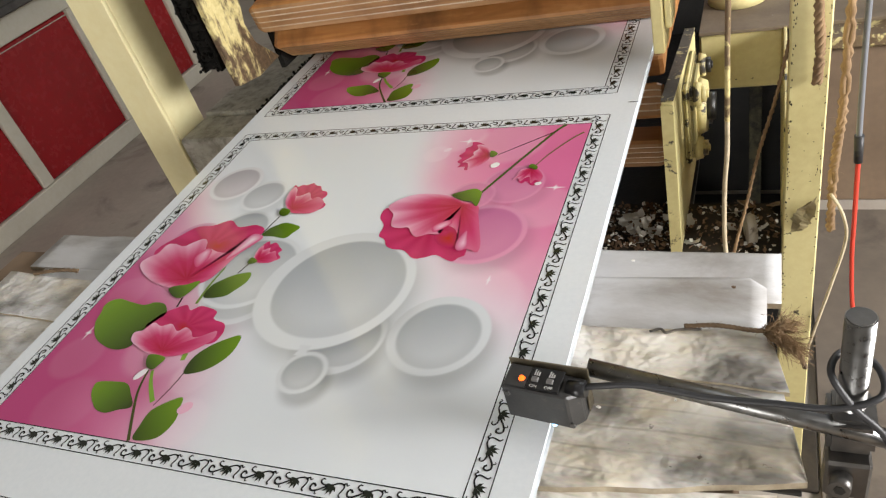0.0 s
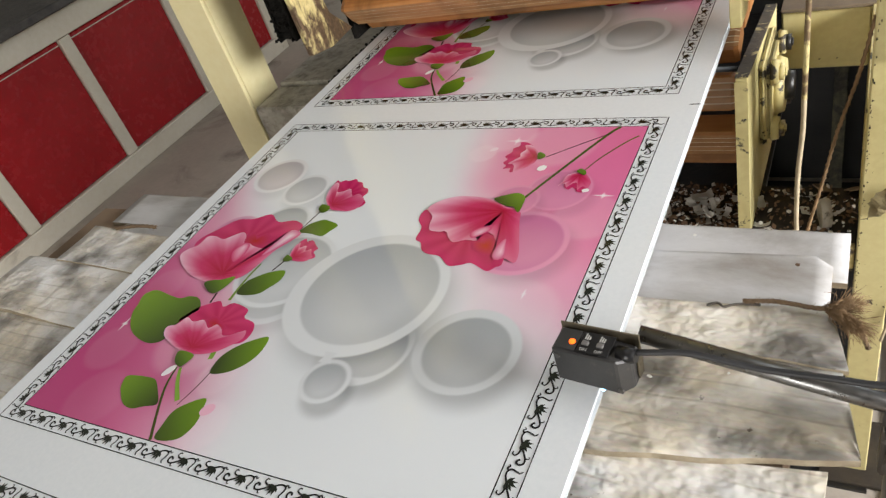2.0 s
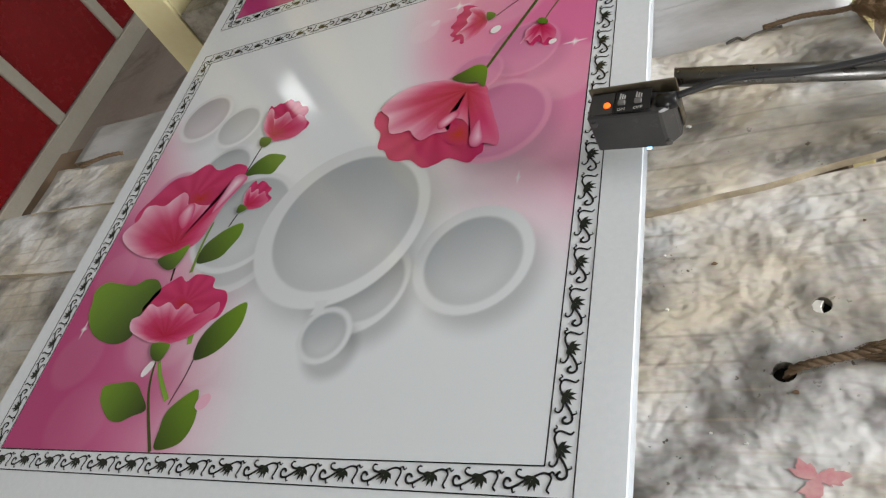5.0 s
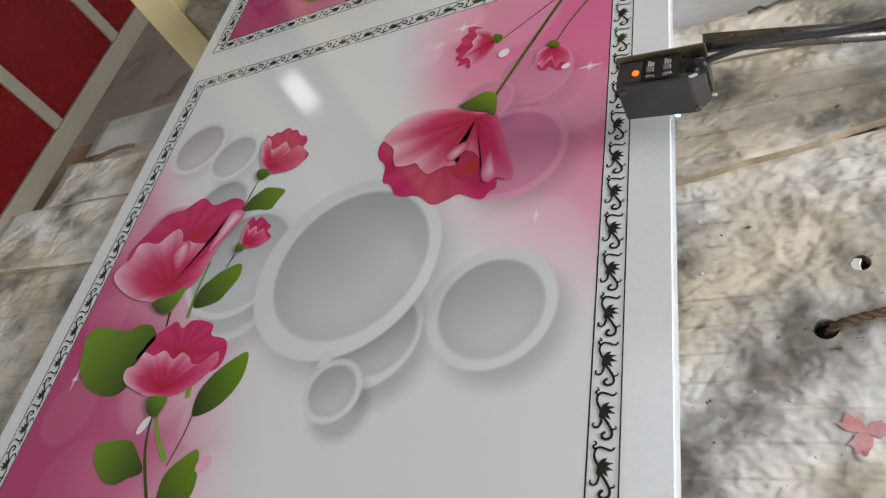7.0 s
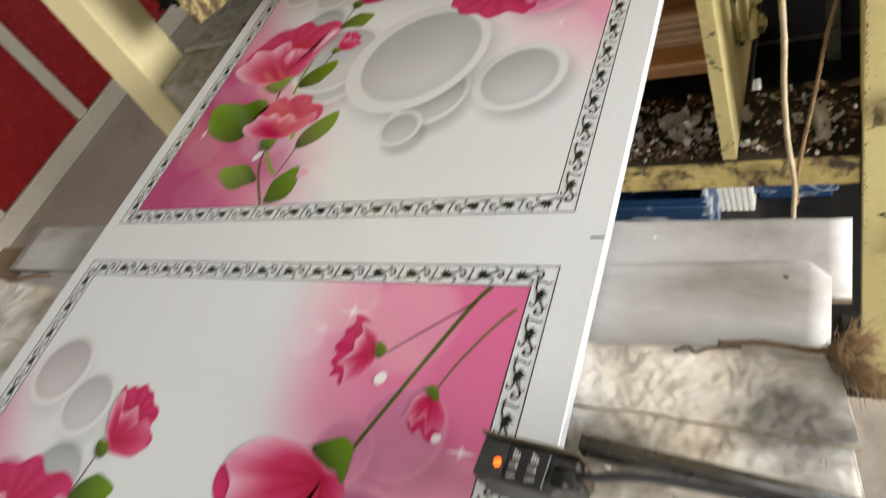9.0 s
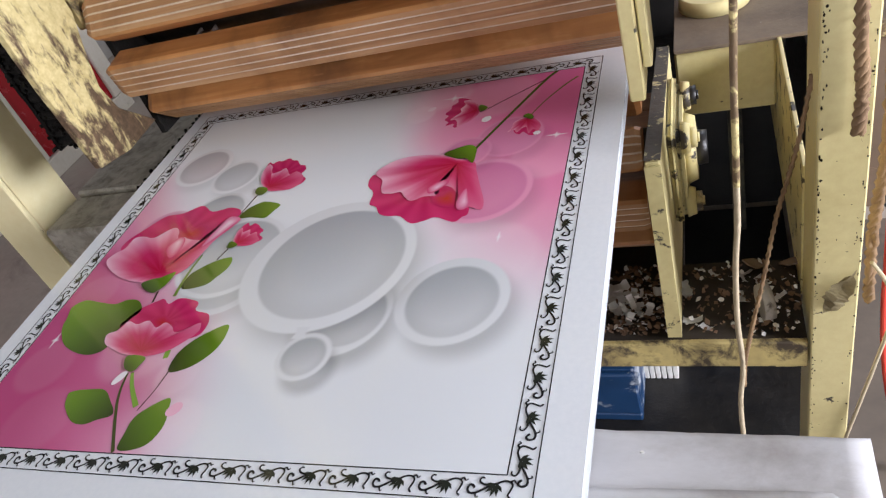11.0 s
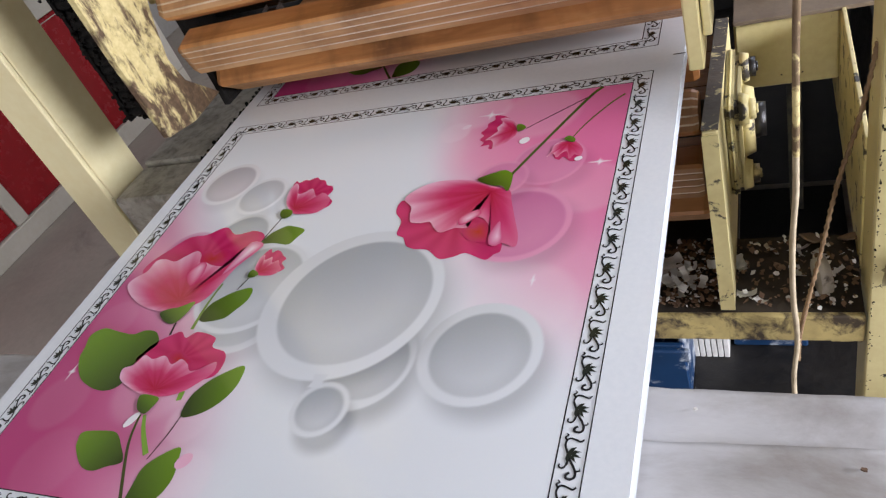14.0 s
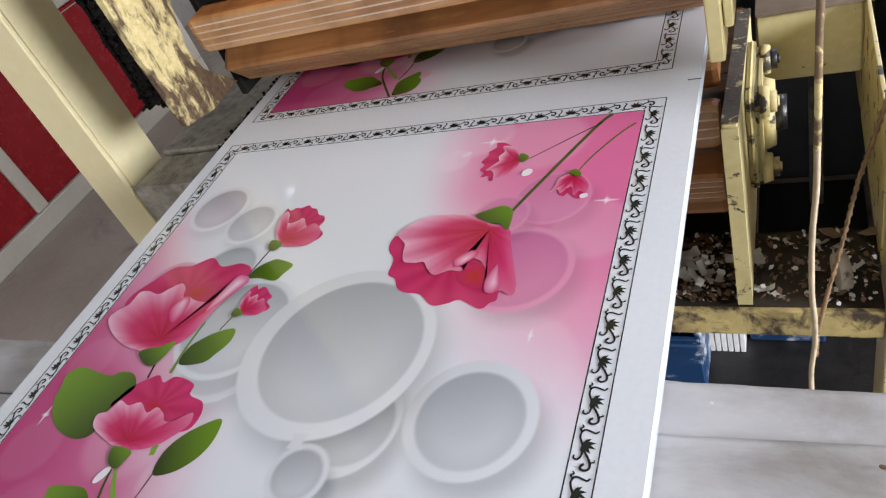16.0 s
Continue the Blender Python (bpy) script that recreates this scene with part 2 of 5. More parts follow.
def sheet_material(name, soot_from, cream, grain):
    """Old film-faced boards: white, cream in places, with soft sooty smudges, faint seams, specks and puckers."""
    m, nt, p = nodes_of(name)
    a = noise_node(nt, 7, 3, (0.8, 1.3, 1), 0.2)
    b = noise_node(nt, 15, 4, grain, 0.2, 0.52)
    c = noise_node(nt, 42, 5, (0.6, 1.5, 1), 0.2, 0.6)
    d = noise_node(nt, 190, 2)
    patch = noise_node(nt, 19, 4)
    g = noise_node(nt, 7, 4, (1, 1, 1))
    soot = noise_node(nt, 5, 2, (1, 1, 1), 0.3)
    fine = noise_node(nt, 420, 3, (0.3, 1, 1))
    col = mixc(nt, ramp(nt, a.outputs["Fac"], [(cream, (0,)), (cream + 0.20, (0.9,))]).outputs["Color"], (0.775, 0.77, 0.755), (0.68, 0.60, 0.46))
    col = mixc(nt, ramp(nt, c.outputs["Fac"], [(0.52, (0,)), (0.74, (0.7,))]).outputs["Color"], col, (0.36, 0.31, 0.25))
    smut = ramp(nt, b.outputs["Fac"], [(0.46, (0,)), (0.66, (0.92,))]).outputs["Color"]
    smut = mixc(nt, ramp(nt, soot.outputs["Fac"], [(soot_from, (0,)), (soot_from + 0.14, (1,))]).outputs["Color"], (0.0, 0.0, 0.0), smut)
    col = mixc(nt, smut, col, (0.14, 0.128, 0.112))
    co = nt.nodes.new("ShaderNodeTexCoord")
    wv = nt.nodes.new("ShaderNodeTexWave")
    wv.wave_type, wv.bands_direction = "BANDS", "Y"
    wv.inputs["Scale"].default_value, wv.inputs["Distortion"].default_value = 16.5, 2.2
    wv.inputs["Detail"].default_value, wv.inputs["Detail Scale"].default_value = 3.0, 0.35
    link(nt, co.outputs["Object"], wv.inputs["Vector"])
    seam = ramp(nt, wv.outputs["Fac"], [(0.955, (0,)), (1.0, (0.5,))]).outputs["Color"]
    seam = mixc(nt, ramp(nt, g.outputs["Fac"], [(0.46, (0,)), (0.56, (1,))]).outputs["Color"], (0.0, 0.0, 0.0), seam)
    col = mixc(nt, seam, col, (0.34, 0.29, 0.22))
    spot = ramp(nt, d.outputs["Fac"], [(0.68, (0,)), (0.71, (0.9,))]).outputs["Color"]
    spot = mixc(nt, ramp(nt, patch.outputs["Fac"], [(0.50, (0,)), (0.60, (1,))]).outputs["Color"], (0.0, 0.0, 0.0), spot)
    col = mixc(nt, spot, col, (0.09, 0.07, 0.05))
    col = mixc(nt, 0.16, col, fine.outputs["Color"], "OVERLAY")
    link(nt, col, p.inputs["Base Color"])
    p.inputs["Roughness"].default_value = 0.36
    pucker = noise_node(nt, 26, 3, (0.9, 1.3, 1), 0.1)
    bump(nt, p, pucker.outputs["Fac"], 1.0, 0.008)
    return m


def arm_material():
    """Yellow paint on the hooked arm, worn through to brown rust towards its rubbed lower end."""
    m, nt, p = nodes_of("rust_worn_yellow")
    a = noise_node(nt, 34, 8, (1, 1.6, 0.6), 0.3, 0.68)
    f = noise_node(nt, 150, 5)
    co = nt.nodes.new("ShaderNodeTexCoord")
    sep = nt.nodes.new("ShaderNodeSeparateXYZ")
    link(nt, co.outputs["Object"], sep.inputs[0])
    mr = nt.nodes.new("ShaderNodeMapRange")
    for k, v in (("From Min", 0.03), ("From Max", 0.30), ("To Min", 0.19), ("To Max", -0.06)):
        mr.inputs[k].default_value = v
    link(nt, sep.outputs["Z"], mr.inputs["Value"])
    add = nt.nodes.new("ShaderNodeMath")
    link(nt, a.outputs["Fac"], add.inputs[0])
    link(nt, mr.outputs["Result"], add.inputs[1])
    rust = ramp(nt, f.outputs["Fac"], [(0.3, (0.045, 0.028, 0.014)), (0.7, (0.15, 0.095, 0.05))]).outputs["Color"]
    tone = ramp(nt, f.outputs["Fac"], [(0.3, (0.52, 0.43, 0.18)), (0.7, (0.70, 0.61, 0.30))]).outputs["Color"]
    col = mixc(nt, ramp(nt, add.outputs[0], [(0.53, (0,)), (0.64, (1,))]).outputs["Color"], tone, rust)
    link(nt, col, p.inputs["Base Color"])
    p.inputs["Roughness"].default_value = 0.55
    bump(nt, p, a.outputs["Fac"], 0.7, 0.002)
    return m


ARM = arm_material()
SHEET = sheet_material("soiled_white_board", 0.38, 0.44, (1.3, 1.0, 1))
SHEET_SOOTY = sheet_material("sooty_white_board", 0.33, 0.41, (0.8, 1.35, 1))
TORN_EDGE = surface("torn_board_edge", (0.50, 0.43, 0.31), (0.22, 0.17, 0.11), 0.8, big=40, fine=200, relief=0.0006)
SHEET_CLEAN = surface("pale_grey_board", (0.60, 0.60, 0.61), (0.46, 0.455, 0.45), 0.52, big=9, fine=40, relief=0.0016,
                      stain=(0.22, 0.19, 0.16), stain_amt=(0.50, 0.78), stain_scale=9, stretch=(0.6, 1.4, 1))

# ---- mesh helpers ----


def part(name, bm, material, parent=None, label="", kind=""):
    me = bpy.data.meshes.new(name)
    bm.to_mesh(me)
    bm.free()
    for mt in (material if isinstance(material, (list, tuple)) else [material]):
        me.materials.append(mt)
    ob = new(name, me)
    if parent:
        ob.parent = parent
    return tagged(ob, label, kind=kind)


def thing(name, label, category, at=(0, 0, 0), group="", kind=""):
    ob = new(name)
    ob.location = at
    return tagged(ob, label, category, group, kind)


def box(x0, x1, y0, y1, z0, z1, bevel=0.002, bm=None, segs=1):
    bm = bm or bmesh.new()
    r = bmesh.ops.create_cube(bm, size=1)
    vs = r["verts"]
    for v in vs:
        v.co = Vector(((x0 + x1) / 2 + v.co.x * (x1 - x0), (y0 + y1) / 2 + v.co.y * (y1 - y0), (z0 + z1) / 2 + v.co.z * (z1 - z0)))
    if bevel:
        es = list({e for v in vs for e in v.link_edges})
        bmesh.ops.bevel(bm, geom=es, offset=bevel, segments=segs, affect="EDGES", clamp_overlap=True)
    return bm


def cyl(a, b, r0, r1=None, sides=16, bm=None, caps=True):
    bm = bm or bmesh.new()
    a, b = Vector(a), Vector(b)
    r1 = r0 if r1 is None else r1
    q = (b - a).to_track_quat("Z", "Y")
    rings = []
    for c, r in ((a, r0), (b, r1)):
        rings.append([bm.verts.new(c + q @ Vector((r * math.cos(2 * math.pi * i / sides), r * math.sin(2 * math.pi * i / sides), 0))) for i in range(sides)])
    for i in range(sides):
        f = bm.faces.new((rings[0][i], rings[0][(i + 1) % sides], rings[1][(i + 1) % sides], rings[1][i]))
        f.smooth = True
    if caps:
        bm.faces.new(rings[0][::-1])
        bm.faces.new(rings[1])
    return bm


def catmull(pts, n=6, closed=False):
    P = [Vector(p) for p in pts]
    out = []
    m = len(P)
    for i in range(m if closed else m - 1):
        g = (lambda k: P[k % m]) if closed else (lambda k: P[max(0, min(m - 1, k))])
        p0, p1, p2, p3 = g(i - 1), g(i), g(i + 1), g(i + 2)
        for j in range(n):
            t = j / n
            out.append(0.5 * (2 * p1 + (p2 - p0) * t + (2 * p0 - 5 * p1 + 4 * p2 - p3) * t * t + (3 * p1 - p0 - 3 * p2 + p3) * t ** 3))
    if not closed:
        out.append(P[-1])
    return out


def tube(pts, r, sides=8, n=6, bm=None, taper=1.0, smooth=True):
    bm = bm or bmesh.new()
    path = catmull(pts, n) if n > 1 else [Vector(p) for p in pts]
    last = None
    for i, p in enumerate(path):
        d = (path[min(i + 1, len(path) - 1)] - path[max(i - 1, 0)]).normalized()
        q = d.to_track_quat("Z", "Y")
        rr = r * (1 + (taper - 1) * i / (len(path) - 1))
        ring = [bm.verts.new(p + q @ Vector((rr * math.cos(2 * math.pi * k / sides), rr * math.sin(2 * math.pi * k / sides), 0))) for k in range(sides)]
        if last:
            best = min(range(sides), key=lambda o: sum((ring[(k + o) % sides].co - last[k].co).length for k in (0, sides // 2)))
            ring = ring[best:] + ring[:best]
            for k in range(sides):
                f = bm.faces.new((last[k], last[(k + 1) % sides], ring[(k + 1) % sides], ring[k]))
                f.smooth = smooth
        else:
            bm.faces.new(ring[::-1])
        last = ring
    bm.faces.new(last)
    return bm


def rope(pts, r, twist=40.0, strands=3, fuzz=60, seed=1, n=8):
    """Twisted cord: strands wound round a centre line, with stray fibres."""
    rnd = random.Random(seed)
    bm = bmesh.new()
    path = catmull(pts, n)
    length = [0.0]
    for a, b in zip(path, path[1:]):
        length.append(length[-1] + (b - a).length)
    for s in range(strands):
        line = []
        for i, p in enumerate(path):
            d = (path[min(i + 1, len(path) - 1)] - path[max(i - 1, 0)]).normalized()
            q = d.to_track_quat("Z", "Y")
            a = 2 * math.pi * (s / strands + length[i] * twist / (2 * math.pi))
            line.append(p + q @ Vector((math.cos(a), math.sin(a), 0)) * r * 0.5)
        tube(line, r * 0.58, 6, 1, bm)
    for i in range(fuzz):
        p = rnd.choice(path)
        d = Vector((rnd.gauss(0, 1), rnd.gauss(0, 1), rnd.gauss(0, 1))).normalized()
        e = p + d * r * rnd.uniform(0.9, 2.2)
        tube([p + d * r * 0.5, (p + e) / 2 + Vector((0, 0, r * 0.3)), e], 0.00012, 3, 2, bm)
    return bm


def slab(outline, z0, z1, bevel=0.0, bm=None):
    """A plate with the given outline in plan, standing between two heights."""
    bm = bm or bmesh.new()
    lo = [bm.verts.new((x, y, z0)) for x, y in outline]
    hi = [bm.verts.new((x, y, z1)) for x, y in outline]
    n = len(outline)
    for i in range(n):
        bm.faces.new((lo[i], lo[(i + 1) % n], hi[(i + 1) % n], hi[i]))
    bm.faces.new(hi)
    bm.faces.new(lo[::-1])
    bmesh.ops.recalc_face_normals(bm, faces=bm.faces[:])
    if bevel:
        bmesh.ops.bevel(bm, geom=bm.edges[:], offset=bevel, segments=1, affect="EDGES", clamp_overlap=True)
    return bm


def plate_yz(outline, x0, x1, bevel=0.0015):
    """A plate in the y-z plane with thickness along x."""
    bm = slab(outline, 0, 1, 0)
    for v in bm.verts:
        y, z, k = v.co
        v.co = (x0 + (x1 - x0) * k, y, z)
    bmesh.ops.recalc_face_normals(bm, faces=bm.faces[:])
    if bevel:
        bmesh.ops.bevel(bm, geom=bm.edges[:], offset=bevel, segments=1, affect="EDGES", clamp_overlap=True)
    return bm

# ---- the room ----
FLOOR = -0.80


def wall_with_opening(name, label, axis, at, span, z0, z1, hole):
    """A 0.2 m thick wall at x or y = at; hole = (from, to, low, high) or None."""
    bm = bmesh.new()
    a, b = span
    t0, t1 = at
    pieces = [(a, b, z0, z1)]
    if hole:
        h0, h1, l, h = hole
        pieces = [(a, h0, z0, z1), (h1, b, z0, z1), (h0, h1, z0, l), (h0, h1, h, z1)]
    for p, q, l, h in pieces:
        if h - l < 0.01:
            continue
        if axis == "x":
            box(t0, t1, p, q, l, h, 0, bm)
        else:
            box(p, q, t0, t1, l, h, 0, bm)
    return part(name, bm, PLASTER, None, label, "structure")


bm = box(-2.6, 3.2, -3.0, 4.5, FLOOR - 0.1, FLOOR, 0)
part("floor", bm, CONCRETE, None, "dusty grey concrete workshop floor", "structure")
# the ceiling opening is added to hold the overhead fill lamp
bm = bmesh.new()
for a, b, c, d in ((-2.8, -0.15, -3.2, 4.7), (0.85, 3.4, -3.2, 4.7), (-0.15, 0.85, -3.2, 0.55), (-0.15, 0.85, 1.35, 4.7)):
    box(a, b, c, d, 2.6, 2.75, 0, bm)
part("ceiling", bm, PLASTER, None, "pale plastered workshop ceiling with an added opening for fill light", "structure")
wall_with_opening("wall_west", "grey plastered wall with a small window", "x", (-2.8, -2.6), (-3.0, 4.5), FLOOR - 0.1, 2.6, (3.30, 3.60, 2.11, 2.43))
# north and south openings are added for the fill lamps
wall_with_opening("wall_north", "grey plastered wall with an added window opening for fill light", "y", (4.5, 4.7), (-2.8, 3.4), FLOOR - 0.1, 2.6, (1.10, 2.40, 1.05, 2.15))
wall_with_opening("wall_east", "grey plastered wall with a wide doorway", "x", (3.2, 3.4), (-3.0, 4.5), FLOOR - 0.1, 2.6, (-0.55, 0.79, FLOOR, 1.25))
wall_with_opening("wall_south", "grey plastered wall with an added low opening for fill light", "y", (-3.2, -3.0), (-2.8, 3.4), FLOOR - 0.1, 2.6, (-0.55, 1.05, FLOOR, 1.0))


def red_cabinet():
    """A low row of red doors in cream frames, standing on the floor."""
    c = thing("red_cabinet", "low row of glossy dark red doors in cream wooden frames", "cabinet", (-1.96, 0, FLOOR))
    part("body", box(-0.50, -0.032, -0.70, 2.635, 0.0, 0.70, 0.004), CREAM_FRAME, c)
    part("bottom_rail", box(-0.031, 0.0, -0.70, 2.635, 0.0, 0.08, 0.004), CREAM_FRAME, c)
    part("top_rail", box(-0.031, 0.0, -0.70, 2.635, 0.61, 0.70, 0.004), CREAM_FRAME, c)
    part("worktop", box(-0.52, 0.03, -0.72, 2.655, 0.702, 0.735, 0.005), DARK_STEEL, c, "dark worktop")
    ys = [-0.70, -0.16, 0.38, 0.92, 1.46, 2.0]
    for y in ys:
        part("stile", box(-0.031, -0.002, y, y + 0.055, 0.082, 0.608, 0.003), CREAM_FRAME, c)
    part("stile", box(-0.031, -0.002, 2.550, 2.635, 0.082, 0.608, 0.003), CREAM_FRAME, c)
    for a, b in zip(ys, ys[1:] + [2.550]):
        d = part("door", box(-0.029, -0.014, a + 0.057, b - 0.002, 0.084, 0.606, 0.004), RED_DOOR, c, "glossy dark red door panel")
        part("bead", box(-0.0135, -0.010, a + 0.06, b - 0.005, 0.588, 0.592, 0.001), CREAM_FRAME, d)


red_cabinet()


# ---- the machine's frame ----


def post(name, x0, x1, y0, y1, z1, mat, label):
    p = thing(name, label, "machine post")
    part("web", box(x0, x1, y0, y0 + 0.008, FLOOR, z1, 0.0015), mat, p)
    part("flange", box(x0, x0 + 0.008, y0 + 0.009, y1, FLOOR, z1, 0.0015), mat, p)
    part("far_flange", box(x1 - 0.008, x1, y0 + 0.009, y1, FLOOR, z1, 0.0015), mat, p)
    part("foot_plate", box(x0 - 0.03, x1 + 0.03, y0 - 0.03, y1 + 0.03, FLOOR, FLOOR + 0.01, 0.002), DUST_DARK, p, "dirty foot plate")
    return p


right_post = post("machine_post", 0.735, 0.777, 0.62, 0.70, 1.1, YELLOW, "chipped yellow painted steel machine post tied with ropes")
rnd = random.Random(31)
bm = bmesh.new()
for i in range(250):
    z = rnd.uniform(-0.45, 0.5)
    k = rnd.random()
    x = 0.7365 + abs(rnd.gauss(0, 0.0018)) if k < 0.55 else (0.7757 - abs(rnd.gauss(0, 0.0025)) if k < 0.85 else rnd.uniform(0.739, 0.775))
    w, h = rnd.uniform(0.0005, 0.0013), rnd.uniform(0.0006, 0.0026) if k < 0.85 else rnd.uniform(0.0004, 0.0012)
    n = rnd.randint(5, 8)
    ring = [(x + w * rnd.uniform(0.5, 1.1) * math.cos(6.283 * q / n), z + h * rnd.uniform(0.5, 1.1) * math.sin(6.283 * q / n)) for q in range(n)]
    ring = [(min(0.7766, max(0.7354, px)), pz) for px, pz in ring]
    bm.faces.new([bm.verts.new((px, 0.6196, pz)) for px, pz in ring])
bmesh.ops.solidify(bm, geom=bm.faces[:], thickness=0.0003)
part("chipped_edge", bm, DUST_DARK, right_post, "dark chips along the painted edges", "stuff")
left_post = post("machine_post", -0.330, -0.256, 0.65, 0.735, 1.1, YELLOW_CLEAN, "smooth yellow painted steel machine post")

beam = thing("cross_beam", "grimy yellow steel cross beam littered with plastic scrap", "beam")
part("front_flange", box(-0.254, 0.733, 0.622, 0.630, -0.332, -0.290, 0.0015), YELLOW_DIRTY, beam)
part("tray", box(-0.254, 0.733, 0.631, 0.760, -0.300, -0.293, 0.001), DUST_DARK, beam, "dark grimy beam top")
gus = slab([(0.70, 0.632), (0.733, 0.632), (0.733, 0.67)], -0.345, -0.333, 0.001)
part("gusset", gus, YELLOW_DIRTY, beam)

rear = thing("rear_beam", "yellow steel box beam with a dusty brown top", "beam")
part("box_section", box(0.604, 0.733, 1.0, 1.12, -0.222, -0.118, 0.003), YELLOW, rear)
part("dusty_top", box(0.604, 0.90, 0.99, 1.6, -0.116, -0.110, 0.001), DUST, rear, "brown dusty plate")
part("end_plate", box(0.7335, 0.7385, 0.705, 1.12, -0.30, -0.112, 0.001), YELLOW_PATCHY, rear)
part("flange_disc", cyl((0.66, 1.12, -0.109), (0.66, 1.12, -0.088), 0.05, 0.048, 28), YELLOW, rear)

rail = thing("side_rail", "dusty pale steel side rail smeared with black grease", "rail")
part("top", box(-0.254, -0.118, 0.738, 1.6, -0.075, -0.060, 0.003), LEDGE, rail)
rnd = random.Random(14)
bm = bmesh.new()
for i in range(1700):
    c = Vector((-0.114 + rnd.gauss(0, 0.005), rnd.uniform(0.72, 1.35), -0.062 + rnd.uniform(0, 0.006)))
    r = rnd.uniform(0.001, 0.0036)
    cyl(c, c + Vector((rnd.uniform(-1, 1), rnd.uniform(-1, 1), rnd.uniform(0.2, 1))).normalized() * r, r, r * 0.4, 6, bm)
part("caked_grease", bm, GREASE_AND_SHADE, rail, "lumps of caked black grease", "stuff")
part("skirt", box(-0.126, -0.119, 0.738, 1.6, -0.28, -0.076, 0.002), OIL_AND_SHADE, rail)
part("end_block", box(-0.254, -0.05, 0.652, 0.736, -0.29, -0.066, 0.004), LEDGE, rail, "dusty pale end block")
rnd = random.Random(4)
bm = bmesh.new()
for i in range(46):
    y = 0.66 + i * 0.02
    cyl((-0.112 + rnd.uniform(-0.004, 0.004), y, -0.070 + rnd.uniform(-0.006, 0.006)), (-0.070, y, -0.075), 0.009, 0.011, 8, bm)
    box(-0.104, -0.080, y - 0.009, y + 0.011, -0.098, -0.052 + rnd.uniform(-0.005, 0.004), 0.002, bm)
part("greasy_chain", bm, GREASE_AND_SHADE, rail, "black grease-caked drive chain")


chain = thing("drive_chain", "black grease-caked roller chain hanging by the arm", "chain")
rnd = random.Random(8)
for i in range(20):
    z = 0.055 + i * 0.026
    bm = bmesh.new()
    dx = rnd.uniform(-0.003, 0.003)
    for k in (0, 1):
        cyl((-0.150 + dx, 0.69, z + 0.013 * k), (-0.112 + dx, 0.69, z + 0.013 * k), 0.0085, None, 10, bm)
    for x in (-0.150, -0.116):
        box(x + dx, x + 0.005 + dx, 0.677, 0.703, z - 0.011, z + 0.023, 0.003, bm)
    for k in range(30):
        c = Vector((rnd.uniform(-0.152, -0.112) + dx, rnd.uniform(0.670, 0.706), z + rnd.uniform(-0.008, 0.022)))
        r = rnd.uniform(0.002, 0.005)
        cyl(c, c + Vector((rnd.uniform(-1, 1), rnd.uniform(-1, 1), rnd.uniform(-1, 1))).normalized() * r, r, r * 0.5, 6, bm)
    part("link", bm, GREASE_AND_SHADE, chain)
part("hanger", box(-0.152, -0.0605, 0.682, 0.80, 0.500, 0.520, 0.003), OIL_AND_SHADE, chain)


